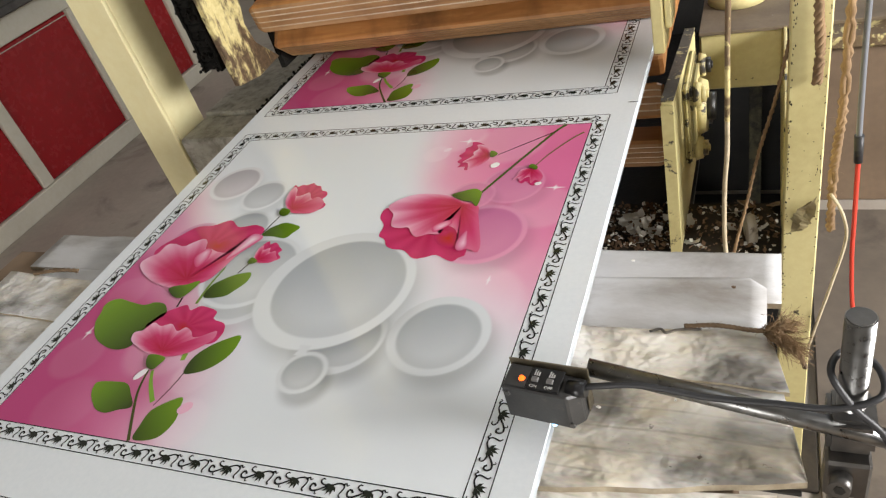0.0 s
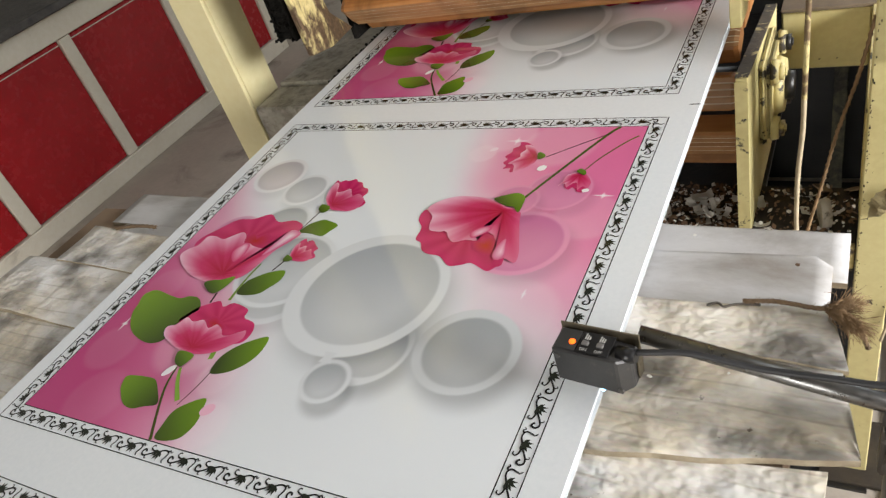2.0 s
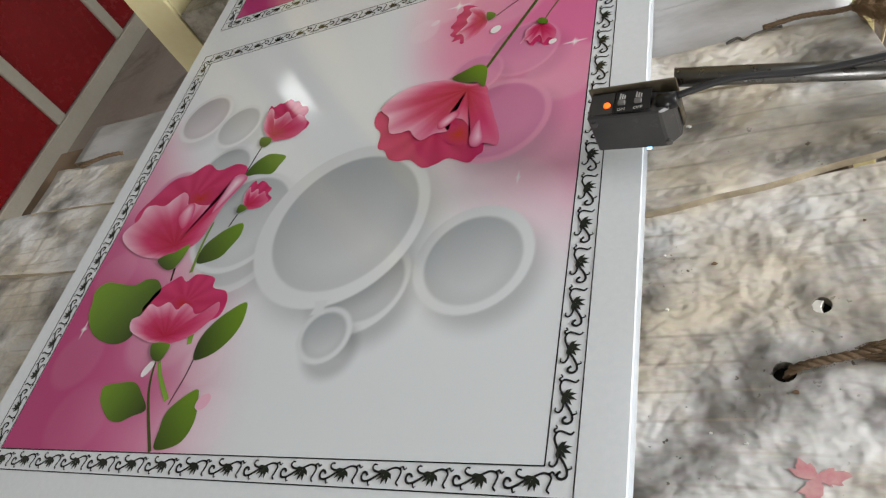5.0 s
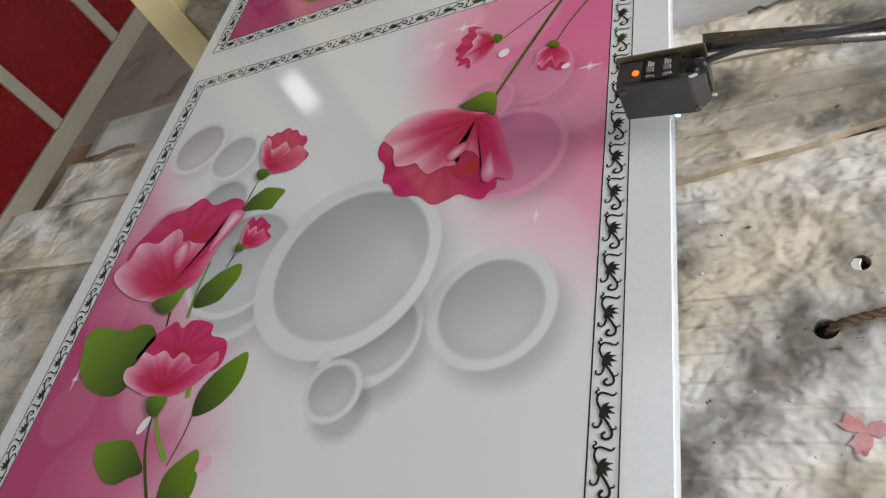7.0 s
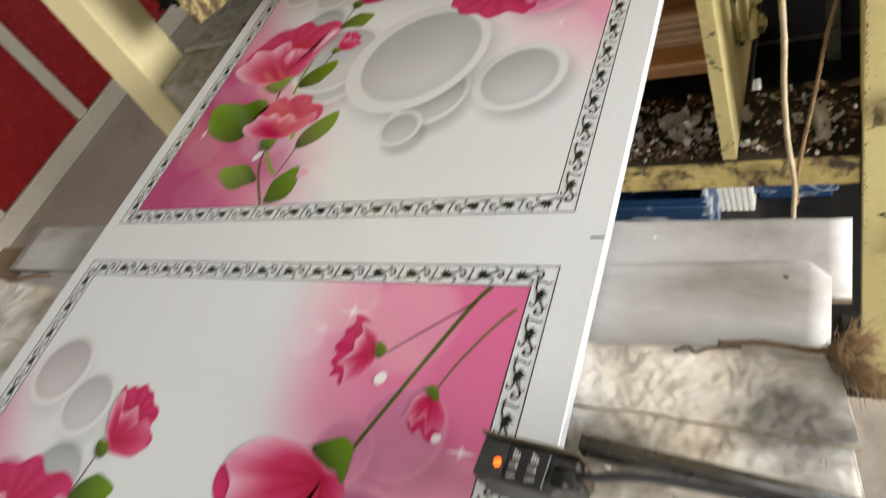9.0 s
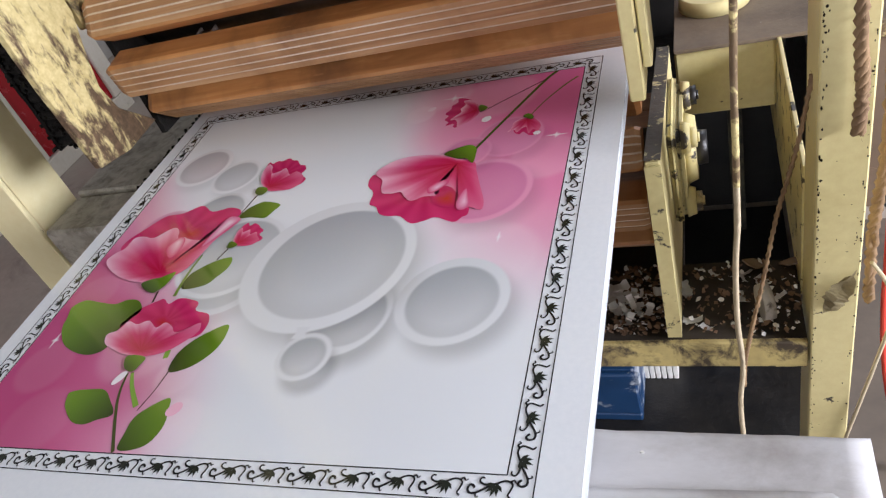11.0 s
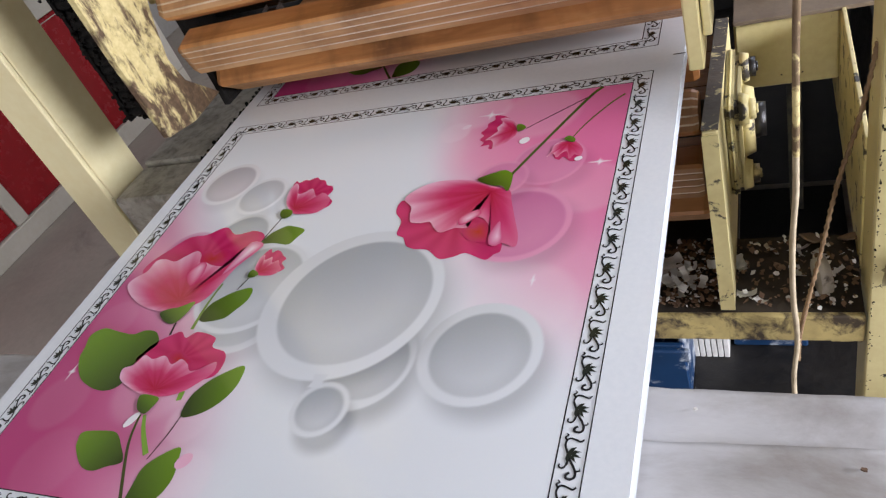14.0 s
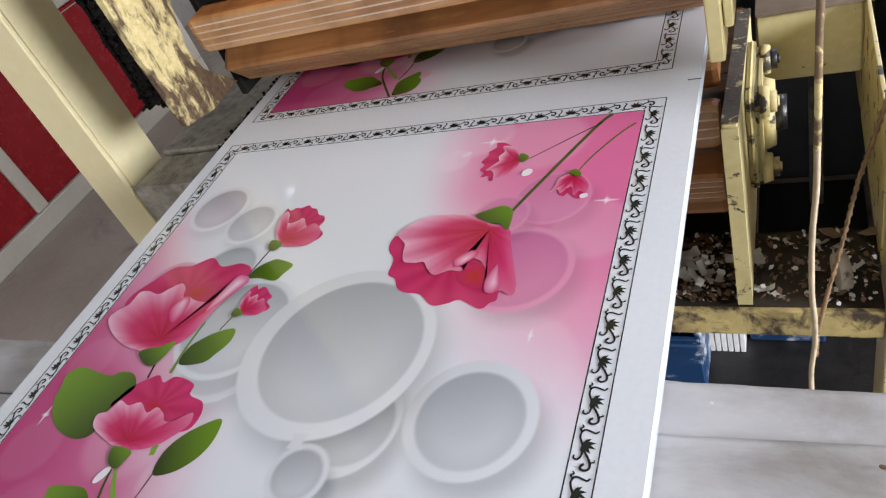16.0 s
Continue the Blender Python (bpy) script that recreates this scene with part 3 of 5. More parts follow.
def side_plates():
    """Plates that carry the upper and lower slat tracks; the upper ones end just over the board."""
    up = thing("upper_track_frame", "rusty yellow hanging side plates of the upper track", "machine frame")
    part("left_arm", plate_yz([(0.628, 0.75), (0.629, 0.15), (0.634, 0.037), (0.690, 0.026), (0.757, 0.029), (0.712, 0.075), (0.704, 0.110), (0.716, 0.150), (0.733, 0.195), (0.734, 0.35), (0.734, 0.75)], -0.062, -0.050), ARM, up,
         "rusted yellow hooked arm")
    # added, mostly hidden panel that blocks the west window's reflection in the board
    part("left_panel", box(-0.063, -0.051, 0.738, 1.7, 0.17, 0.75, 0.002), YELLOW_DIRTY, up)
    # added black backing that paints the dark gap between arm and slats
    part("inner_sheet", box(-0.0615, -0.0515, 0.762, 1.6, 0.004, 0.169, 0.001), GREASE_AND_SHADE, up)
    part("right_arm", plate_yz([(0.646, 0.75), (0.649, 0.022), (0.70, 0.022), (0.76, 0.35), (0.76, 0.75)], 0.581, 0.595), YELLOW_PATCHY, up)
    part("right_rib", plate_yz([(0.652, 0.75), (0.656, 0.052), (0.70, 0.052), (0.75, 0.35), (0.75, 0.75)], 0.596, 0.604), YELLOW, up)
    part("head_beam", box(-0.06, 0.735, 0.77, 0.85, 0.42, 0.52, 0.004), YELLOW, up)
    low = thing("lower_track_frame", "chipped yellow side plates with a bolted bearing", "machine frame")
    part("right_plate", plate_yz([(0.632, -0.288), (0.640, -0.042), (0.96, -0.088), (0.96, -0.30), (0.72, -0.292)], 0.586, 0.601), YELLOW, low)
    part("plate_top", plate_yz([(0.642, -0.039), (0.96, -0.085), (0.96, -0.0875), (0.642, -0.0415)], 0.5855, 0.6015, 0.0003), CHIPPED_GRIME, low, "dark grimy plate edge")
    part("plate_edge", plate_yz([(0.6285, -0.286), (0.6365, -0.045), (0.6395, -0.045), (0.6315, -0.286)], 0.5855, 0.6015, 0.0003), YELLOW_PATCHY, low, "chipped yellow plate edge")
    part("left_plate", plate_yz([(0.632, -0.288), (0.640, -0.042), (0.99, -0.080), (0.99, -0.30), (0.72, -0.292)], -0.062, -0.049), YELLOW_DIRTY, low)
    b = part("bearing_flange", bearing_body(), YELLOW_PATCHY, low, "cast yellow square bearing flange")
    b.location = (0.602, 0.80, -0.140)
    for dy, dz, m in ((-0.045, -0.045, YELLOW_DIRTY), (-0.045, 0.045, YELLOW), (0.045, 0.045, OIL_AND_SHADE), (0.045, -0.045, DARK_STEEL)):
        bolt = part("bolt", cyl((0, 0, 0), (0.009, 0, 0), 0.0115, None, 6), m, b)
        bolt.location = (0.022, dy, dz)
        part("stud", cyl((0.009, 0, 0), (0.0115, 0, 0), 0.006, 0.0055, 10), m, bolt)
    part("shaft_end", cyl((0.028, 0, 0), (0.040, 0, 0), 0.021, 0.020, 24), OIL_AND_SHADE, b)
    part("shaft", cyl((-0.048, 0.805, -0.133), (0.585, 0.805, -0.133), 0.022, None, 20), DARK_STEEL, low)
    part("upper_shaft", cyl((-0.048, 0.84, 0.123), (0.58, 0.84, 0.123), 0.022, None, 20), DARK_STEEL, up)


def bearing_body():
    bm = box(0.0, 0.009, -0.066, 0.066, -0.066, 0.066, 0.008, None, 3)
    box(0.0085, 0.016, -0.060, 0.060, -0.060, 0.060, 0.006, bm, 2)
    for dy in (-0.045, 0.045):
        for dz in (-0.045, 0.045):
            cyl((0.014, dy, dz), (0.024, dy, dz), 0.019, 0.016, 20, bm)
    cyl((0.014, 0, 0), (0.028, 0, 0), 0.044, 0.038, 28, bm)
    return bm


side_plates()

# four added black panels paint in and deepen the shade under the machine
guard = thing("underside_shade", "added black panels for the shade under the machine, with one olive strip", "guard")
part("back_sheet", box(-0.33, 0.80, 1.50, 1.51, FLOOR, -0.125, 0.001), OIL_AND_SHADE, guard)
part("right_sheet", box(0.790, 0.797, 1.15, 1.50, FLOOR, -0.235, 0.001), OIL_AND_SHADE, guard)
part("left_sheet", box(-0.262, -0.255, 0.74, 1.50, FLOOR, -0.31, 0.001), OIL_AND_SHADE, guard)
part("belly_pan", box(-0.05, 0.60, 0.76, 1.50, -0.345, -0.335, 0.001), OIL_AND_SHADE, guard)
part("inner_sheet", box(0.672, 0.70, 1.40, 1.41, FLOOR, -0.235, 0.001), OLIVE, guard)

# ---- slat tracks ----
SPEED = 0.0321
PITCH, RAD, TALL, HALF = 0.0508, 0.0743, 0.0475, 0.0242
AXIS_Y, AXIS_Z = 0.84, 0.1230
MID_ANGLE, MID_TIME = 78.0, 12.5


def slat_mesh():
    """One pine slat along x: chamfered section with four saw kerfs in the outer face and tapered ends."""
    sec = [(-HALF, -0.012), (-HALF, -TALL + 0.004), (-HALF + 0.003, -TALL)]
    dust = []
    for g in (-0.0140, -0.0050, 0.0045, 0.0140):
        sec += [(g - 0.0013, -TALL), (g - 0.0010, -TALL + 0.0009), (g + 0.0010, -TALL + 0.0009), (g + 0.0013, -TALL)]
        dust.append(len(sec) - 3)
    sec += [(HALF - 0.003, -TALL), (HALF, -TALL + 0.004), (HALF, -0.012)]
    bm = bmesh.new()
    rings = []
    for x, k in ((-0.047, 0.45), (-0.036, 1.0), (0.572, 1.0), (0.578, 0.8)):
        mid = -0.031
        rings.append([bm.verts.new((x, y * (0.55 + 0.45 * k), mid + (z - mid) * (0.5 + 0.5 * k))) for y, z in sec])
    n = len(sec)
    for a, b in zip(rings, rings[1:]):
        for i in range(n):
            f = bm.faces.new((a[i], b[i], b[(i + 1) % n], a[(i + 1) % n]))
            if i in dust:
                f.material_index = 1
            elif 2 <= i < n - 3:
                f.material_index = 2
    bm.faces.new(rings[0])
    bm.faces.new(rings[-1][::-1])
    bmesh.ops.recalc_face_normals(bm, faces=bm.faces[:])
    me = bpy.data.meshes.new("slat")
    bm.to_mesh(me)
    bm.free()
    me.materials.append(WOOD)
    me.materials.append(WOOD_DUST)
    me.materials.append(WOOD_WORN)
    return me


def lug_mesh():
    bm = box(-0.013, 0.013, -0.016, 0.016, -0.013, -0.010, 0.001)
    cyl((-0.011, -0.010, 0.0), (0.011, -0.010, 0.0), 0.008, None, 12, bm)
    cyl((-0.011, 0.012, 0.0), (0.011, 0.012, 0.0), 0.008, None, 12, bm)
    box(-0.012, -0.009, -0.022, 0.022, -0.010, 0.008, 0.002, bm)
    box(0.009, 0.012, -0.022, 0.022, -0.010, 0.008, 0.002, bm)
    me = bpy.data.meshes.new("chain_lug")
    bm.to_mesh(me)
    bm.free()
    me.materials.append(GREASE)
    return me


GREASE = surface("greasy_brown_steel", (0.07, 0.055, 0.045), (0.16, 0.13, 0.11), 0.5, 0.4, 30, 150, 0.0008)


def slat_pose(q, lower):
    """Where a slat lies after q metres along its loop; q = 0 where the lower run of the upper loop meets the sprocket."""
    if q < 0:
        y, z, a = AXIS_Y - q, AXIS_Z - RAD, 0.0
    elif q < math.pi * RAD:
        a = q / RAD
        y, z = AXIS_Y - RAD * math.sin(a), AXIS_Z - RAD * math.cos(a)
    else:
        y, z, a = AXIS_Y + (q - math.pi * RAD), AXIS_Z + RAD, math.pi
    if lower:
        return pose(0, y - 0.035, -0.010 - z, 180 + math.degrees(a))
    return pose(0, y, z, -math.degrees(a))


def slat_track(name, label, lower):
    t = thing(name, label, "slat track")
    made = []
    first = math.radians(MID_ANGLE) * RAD - MID_TIME * SPEED + (0.021 if lower else 0.0)
    for j in range(-17, 9):
        s = new("slat", SLAT)
        s.parent = t
        for x in (0.09, 0.45):
            g = new("chain_lug", LUG)
            g.parent = s
            g.location = (x, 0, 0)
        made.append((s, first + j * PITCH, lower))
    return made


SLAT, LUG = slat_mesh(), lug_mesh()
SLATS = slat_track("upper_slat_track", "upper track of grooved orange pine slats on greasy chains", False)
SLATS += slat_track("lower_slat_track", "lower track of grooved orange pine slats in shadow", True)

# ---- the printed board ----
PW, PL, STEP = 0.541, 0.5444, 0.5967
LEFT, RIGHT = -0.0235, 0.5725


def smooth(a, b, x):
    t = np.clip((x - a) / (b - a), 0, 1)
    return t * t * (3 - 2 * t)


def soft_noise(u, v, scale, seed):
    rs = np.random.RandomState(seed)
    out = np.zeros_like(u)
    for i in range(7):
        a, f, ph = rs.uniform(0, 6.28), scale * rs.uniform(0.5, 1.6), rs.uniform(0, 6.28)
        out += np.sin((u * math.cos(a) + v * math.sin(a)) * f + ph)
    return out / 7


def lay(col, c, a):
    return col * (1 - a[..., None]) + np.array(c) * a[..., None]


PAPER = (0.735, 0.772, 0.800)
DEEP, ROSE, BLUSH = (0.44, 0.040, 0.165), (0.63, 0.135, 0.31), (0.78, 0.45, 0.58)


def dish(col, u, v, cx, cy, outer, inner, ox=0.0, oy=0.0, rim=(0.68, 0.71, 0.73), dark=(0.37, 0.395, 0.415), lite=(0.64, 0.67, 0.69), shade=0.34, fade=1.0):
    """A printed round dish: soft cast shade, pale rim and a graded hollow."""
    d2 = np.hypot(u - cx - 0.010, v - cy + 0.013)
    col = col * (1 - fade * shade * (1 - smooth(outer * 0.72, outer * 1.22, d2))[..., None])
    d = np.hypot(u - cx, v - cy)
    side = np.clip(((u - cx) * 0.6 - (v - cy) * 0.8) / outer, -1, 1)
    r = lay(col, rim, fade * (1 - smooth(outer - 0.0016, outer + 0.0012, d)))
    r = r * (1 + 0.06 * side * (d < outer))[..., None]
    di = np.hypot(u - cx - ox, v - cy - oy)
    g = np.clip(0.5 + 0.52 * (((u - cx) * 0.35 - (v - cy) * 0.95) / inner), 0, 1) ** 1.2
    g = g * (1 - 0.35 * smooth(0.55, 1.0, di / inner))
    hollow = np.array(dark) * (1 - g[..., None]) + np.array(lite) * g[..., None]
    a = fade * (1 - smooth(inner - 0.0022, inner + 0.0012, di))
    return r * (1 - a[..., None]) + hollow * a[..., None]


def background():
    """The soft part of the print on one repeat: pink clouds, bubbles and dishes on white."""
    nu, nv = 352, 354
    gu, gv = np.linspace(0.0187, PW - 0.0187, nu), np.linspace(0.0187, PL - 0.0187, nv)
    u, v = np.meshgrid(gu, gv)
    col = np.ones(u.shape + (3,)) * np.array(PAPER)
    n1, n2 = soft_noise(u, v, 22, 3), soft_noise(u, v, 60, 5)
    # lower cloud
    e = (np.clip(u - 0.0, 0, 1) / 0.30) ** 1.35 + (np.clip(v, 0, 1) / 0.42) ** 1.35 + 0.14 * n1
    a = 1 - smooth(0.42, 1.10, e)
    col = lay(col, BLUSH, np.clip(a * 1.25, 0, 1) * 0.9)
    col = lay(col, ROSE, (1 - smooth(0.40, 1.00, e)) * 0.85)
    col = lay(col, DEEP, (1 - smooth(0.22, 0.95, e + 0.20 * n2)) * 0.92)
    # upper cloud
    e = (np.clip(PW - u, 0, 1) / 0.255) ** 1.7 + (np.clip(PL - v, 0, 1) / 0.40) ** 1.9 + 0.16 * n1
    a = 1 - smooth(0.45, 1.06, e)
    col = lay(col, BLUSH, a)
    col = lay(col, (0.76, 0.25, 0.42), (1 - smooth(0.18, 0.92, e + 0.1 * n2)) * 0.85)
    col = lay(col, (0.66, 0.10, 0.28), (1 - smooth(-0.05, 0.80, e + 0.12 * n2)) * 0.72)
    # pale bokeh in the clouds
    for cx, cy, r, k in ((0.060, 0.105, 0.035, 0.06), (0.10, 0.045, 0.04, 0.04), (0.05, 0.20, 0.03, 0.05), (0.245, 0.045, 0.03, 0.25), (0.22, 0.095, 0.024, 0.16), (0.36, 0.51, 0.04, 0.25),
                         (0.43, 0.49, 0.05, 0.18), (0.50, 0.36, 0.04, 0.16), (0.47, 0.22, 0.05, 0.2), (0.34, 0.47, 0.02, 0.3), (0.16, 0.13, 0.05, 0.12)):
        col = lay(col, (0.85, 0.72, 0.78), k * (1 - smooth(r * 0.75, r, np.hypot(u - cx, v - cy))))
    pink = dict(rim=(0.72, 0.30, 0.46), dark=(0.52, 0.14, 0.30), lite=(0.68, 0.27, 0.42), shade=0.28)
    col = dish(col, u, v, 0.457, 0.403, 0.036, 0.033, fade=0.55, **pink)
    col = dish(col, u, v, 0.4455, 0.3155, 0.0490, 0.0435, fade=0.85, **pink)
    col = dish(col, u, v, 0.415, 0.382, 0.027, 0.024, fade=0.5, **pink)
    col = dish(col, u, v, 0.078, 0.296, 0.034, 0.030, fade=0.55, rim=(0.60, 0.20, 0.36), dark=(0.42, 0.10, 0.24), lite=(0.55, 0.16, 0.32))
    # white dishes, back to front
    col = dish(col, u, v, 0.206, 0.212, 0.050, 0.042, shade=0.25, fade=0.8)
    col = dish(col, u, v, 0.195, 0.245, 0.060, 0.054, shade=0.2, fade=0.9)
    col = dish(col, u, v, 0.138, 0.3175, 0.0365, 0.0330, shade=0.22)
    col = dish(col, u, v, 0.065, 0.4160, 0.0385, 0.0330, rim=(0.72, 0.72, 0.74), dark=(0.42, 0.40, 0.42), lite=(0.66, 0.63, 0.66), shade=0.14)
    col = dish(col, u, v, 0.127, 0.3875, 0.0325, 0.0280, rim=(0.72, 0.74, 0.76), dark=(0.44, 0.45, 0.47), shade=0.14)
    col = dish(col, u, v, 0.3515, 0.1602, 0.0478, 0.0355, 0.0080, -0.0018, shade=0.36)
    col = dish(col, u, v, 0.4490, 0.1718, 0.0488, 0.0400, 0.0005, -0.0012)
    col = dish(col, u, v, 0.3128, 0.2262, 0.0875, 0.0728, 0.0045, 0.0008, shade=0.40)
    col = dish(col, u, v, 0.3355, 0.114, 0.0250, 0.0205)
    # the neck that joins the small dish to the large one, waisted
    neck = np.abs(u - 0.3225) - 0.0045 - 0.35 * np.abs(v - 0.1395)
    col = lay(col, (0.665, 0.695, 0.715), (1 - smooth(-0.0008, 0.0010, neck)) * (np.abs(v - 0.1395) < 0.0065))
    # stars of light
    for cx, cy, r in ((0.375, 0.497, 0.016), (0.527 - 0.02, 0.395, 0.012), (0.046, 0.137, 0.012), (0.475, 0.245, 0.008)):
        dx, dy = np.abs(u - cx), np.abs(v - cy)
        s = np.clip(1 - (dx / r + 12 * dy / r), 0, 1) + np.clip(1 - (dy / r + 12 * dx / r), 0, 1) + 0.8 * np.clip(1 - np.hypot(dx, dy) / (0.3 * r), 0, 1)
        col = lay(col, (0.86, 0.84, 0.86), np.clip(s * 1.6, 0, 0.9))
    return ink_grid("print_background", gu, gv, col, 0.0003)


def ink_grid(name, gu, gv, col, z):
    nu, nv = len(gu), len(gv)
    u, v = np.meshgrid(gu, gv)
    me = bpy.data.meshes.new(name)
    co = np.stack([u.ravel(), v.ravel(), np.full(u.size, z)], 1)
    idx = np.arange(nu * nv).reshape(nv, nu)
    quads = np.stack([idx[:-1, :-1], idx[:-1, 1:], idx[1:, 1:], idx[1:, :-1]], -1).reshape(-1, 4)
    me.vertices.add(len(co))
    me.vertices.foreach_set("co", co.ravel())
    me.loops.add(quads.size)
    me.loops.foreach_set("vertex_index", quads.ravel().astype(np.int32))
    me.polygons.add(len(quads))
    me.polygons.foreach_set("loop_start", np.arange(0, quads.size, 4, dtype=np.int32))
    me.update(calc_edges=True)
    set_ink(me, col.reshape(-1, 3))
    return me


def set_ink(me, col):
    at = me.color_attributes.new("ink", "FLOAT_COLOR", "POINT")
    at.data.foreach_set("color", np.c_[np.clip(col, 0, 1), np.ones(len(col))].astype(np.float32).ravel())
    me.materials.append(INK)


def ink_shape(verts, faces, cols, name):
    me = bpy.data.meshes.new(name)
    me.from_pydata(verts, [], faces)
    me.update()
    set_ink(me, np.array(cols))
    return me


class Drawing:
    """Flat inked shapes collected into one mesh."""

    def __init__(self):
        self.v, self.f, self.c = [], [], []

    def fan(self, outline, root, shade, z, rings=7):
        """Fill an outline from its root outward; shade(f, a, x, y) gives the ink at f of the way, at angle a."""
        pts = catmull([(x, y, 0) for x, y in outline], 5, True)
        rx, ry = root
        base = len(self.v)
        n = len(pts)
        self.v.append((rx / 1000, ry / 1000, z))
        self.c.append(shade(0.0, 0.0, rx, ry))
        for k in range(1, rings + 1):
            f = k / rings
            for p in pts:
                x, y = rx + (p.x - rx) * f, ry + (p.y - ry) * f
                self.v.append((x / 1000, y / 1000, z))
                self.c.append(shade(f, math.atan2(p.y - ry, p.x - rx), x, y))
        for i in range(n):
            j = (i + 1) % n
            self.f.append((base, base + 1 + i, base + 1 + j))
            for k in range(rings - 1):
                a = base + 1 + k * n
                self.f.append((a + i, a + n + i, a + n + j, a + j))

    def stroke(self, pts, w, ink, z, n=6, w1=None):
        path = catmull([(x, y, 0) for x, y in pts], n)
        base = len(self.v)
        w1 = w if w1 is None else w1
        m = len(path)
        for i, p in enumerate(path):
            d = (path[min(i + 1, m - 1)] - path[max(i - 1, 0)]).normalized()
            h = 0.5 * (w + (w1 - w) * i / (m - 1))
            for s in (-1, 1):
                self.v.append(((p.x - s * d.y * h) / 1000, (p.y + s * d.x * h) / 1000, z))
                self.c.append(ink if len(ink) == 3 else ink[0])
        for i in range(m - 1):
            a = base + 2 * i
            self.f.append((a, a + 1, a + 3, a + 2))

    def mesh(self, name):
        return ink_shape(self.v, self.f, self.c, name)


def mixin(a, b, t):
    t = max(0.0, min(1.0, t))
    return tuple(p + (q - p) * t for p, q in zip(a, b))


RED, PINK, PALE, MAG, LIGHT = (0.42, 0.006, 0.04), (0.60, 0.035, 0.155), (0.82, 0.50, 0.64), (0.50, 0.020, 0.115), (0.84, 0.68, 0.76)
LEAF_D, LEAF_L = (0.028, 0.045, 0.006), (0.16, 0.30, 0.015)


def petal_shade(root_ink, mid, edge, seed, folds=13, pale=1.0):
    """Ink of a petal: dark at its root, pale towards the rim, with folds and fine veins along it."""
    def shade(f, a, x, y):
        s = 0.5 + 0.5 * math.sin(a * folds + seed + 1.2 * math.sin(a * 5 + seed))
        s = max(0.0, min(1.0, s + 0.16 * math.sin(a * 41 + 2 * seed)))
        c = mixin(root_ink, mid, f * 1.25 + 0.28 * (s - 0.5))
        rim = max(0.0, f - 0.52) * 2.08
        lit = 0.15 + 0.75 * (0.5 + 0.5 * math.cos(a - 2.7))
        return mixin(c, edge, pale * (rim ** 1.4) * lit * (0.62 + 0.48 * s))
    return shade


def back_shade(seed):
    def shade(f, a, x, y):
        s = 0.5 + 0.5 * math.sin(a * 11 + seed)
        return mixin(RED, mixin(MAG, PINK, s), 0.45 + f * 0.6)
    return shade


def leaf_shade(ax, ay, bx, by):
    def shade(f, a, x, y):
        t = ((x - ax) * (bx - ax) + (y - ay) * (by - ay)) / ((bx - ax) ** 2 + (by - ay) ** 2)
        return mixin(LEAF_D, LEAF_L, t)
    return shade


Z1, Z2, Z3, Z4 = 0.0006, 0.0009, 0.0012, 0.0015


def hanging_poppy():
    d = Drawing()
    d.fan([(323, 359), (315, 354), (317, 340), (327, 327), (329, 309), (338, 303), (345, 292), (355, 287), (369, 285), (384, 273), (397, 275), (408, 279), (427, 270), (434, 276), (439, 285), (425, 330), (368, 350)],
          (386, 326), back_shade(1.0), Z1)
    d.fan([(395, 310), (405, 313), (410, 320), (418, 320), (424, 308), (426, 294), (416, 292), (403, 297)], (412, 306), lambda f, a, x, y: mixin((0.48, 0.035, 0.012), MAG, f), Z2, 4)
    d.fan([(392, 380), (365, 385), (342, 383), (326, 373), (319, 360), (331, 347), (334, 334), (339, 324), (350, 322), (359, 323), (366, 314), (375, 307), (387, 312), (400, 312), (392, 322), (399, 328), (411, 324), (417, 318), (423, 308), (424, 296), (430, 286), (439, 289), (451, 284), (451, 297), (443, 320), (434, 345), (428, 362), (409, 370)],
          (410, 362), petal_shade(RED, PINK, PALE, 2.0), Z3, 10)
    d.fan([(424, 300), (427, 288), (434, 286), (437, 294), (433, 308), (429, 318)], (432, 298), lambda f, a, x, y: mixin(PALE, (0.62, 0.10, 0.24), f), Z4, 5)
    d.fan([(388, 324), (391, 316), (398, 318), (408, 330), (404, 336), (395, 332)], (398, 325), lambda f, a, x, y: mixin(PALE, PINK, f), Z4, 5)
    return d.mesh("poppy_print")


def tall_poppy():
    d = Drawing()
    d.fan([(38, 266), (35, 282), (50, 303), (66, 321), (88, 324), (109, 335), (130, 322), (154, 326), (172, 312), (150, 272), (126, 260), (68, 262)], (108, 285), back_shade(3.0), Z1)
    d.fan([(98, 288), (108, 300), (120, 293), (130, 300), (143, 290), (140, 276), (112, 272)], (122, 285), lambda f, a, x, y: mixin((0.44, 0.018, 0.014), MAG, f), Z2, 4)
    d.fan([(29, 250), (33, 261), (42, 269), (44, 285), (56, 287), (72, 283), (82, 291), (93, 298), (103, 291), (108, 280), (116, 280), (128, 275), (147, 274), (154, 289), (159, 306), (169, 308), (178, 302), (172, 288), (162, 271), (156, 246), (150, 228), (137, 218), (116, 212), (96, 213), (71, 220), (44, 235)],
          (118, 226), petal_shade(RED, PINK, PALE, 0.6), Z3, 10)
    d.fan([(155, 290), (160, 305), (169, 307), (176, 301), (168, 286), (158, 270), (150, 262)], (166, 297), lambda f, a, x, y: mixin(LIGHT, (0.66, 0.16, 0.32), f), Z4, 5)
    d.fan([(104, 262), (108, 277), (114, 280), (121, 275), (124, 258), (118, 246)], (114, 272), lambda f, a, x, y: mixin(PALE, PINK, f), Z4, 5)
    return d.mesh("poppy_print")


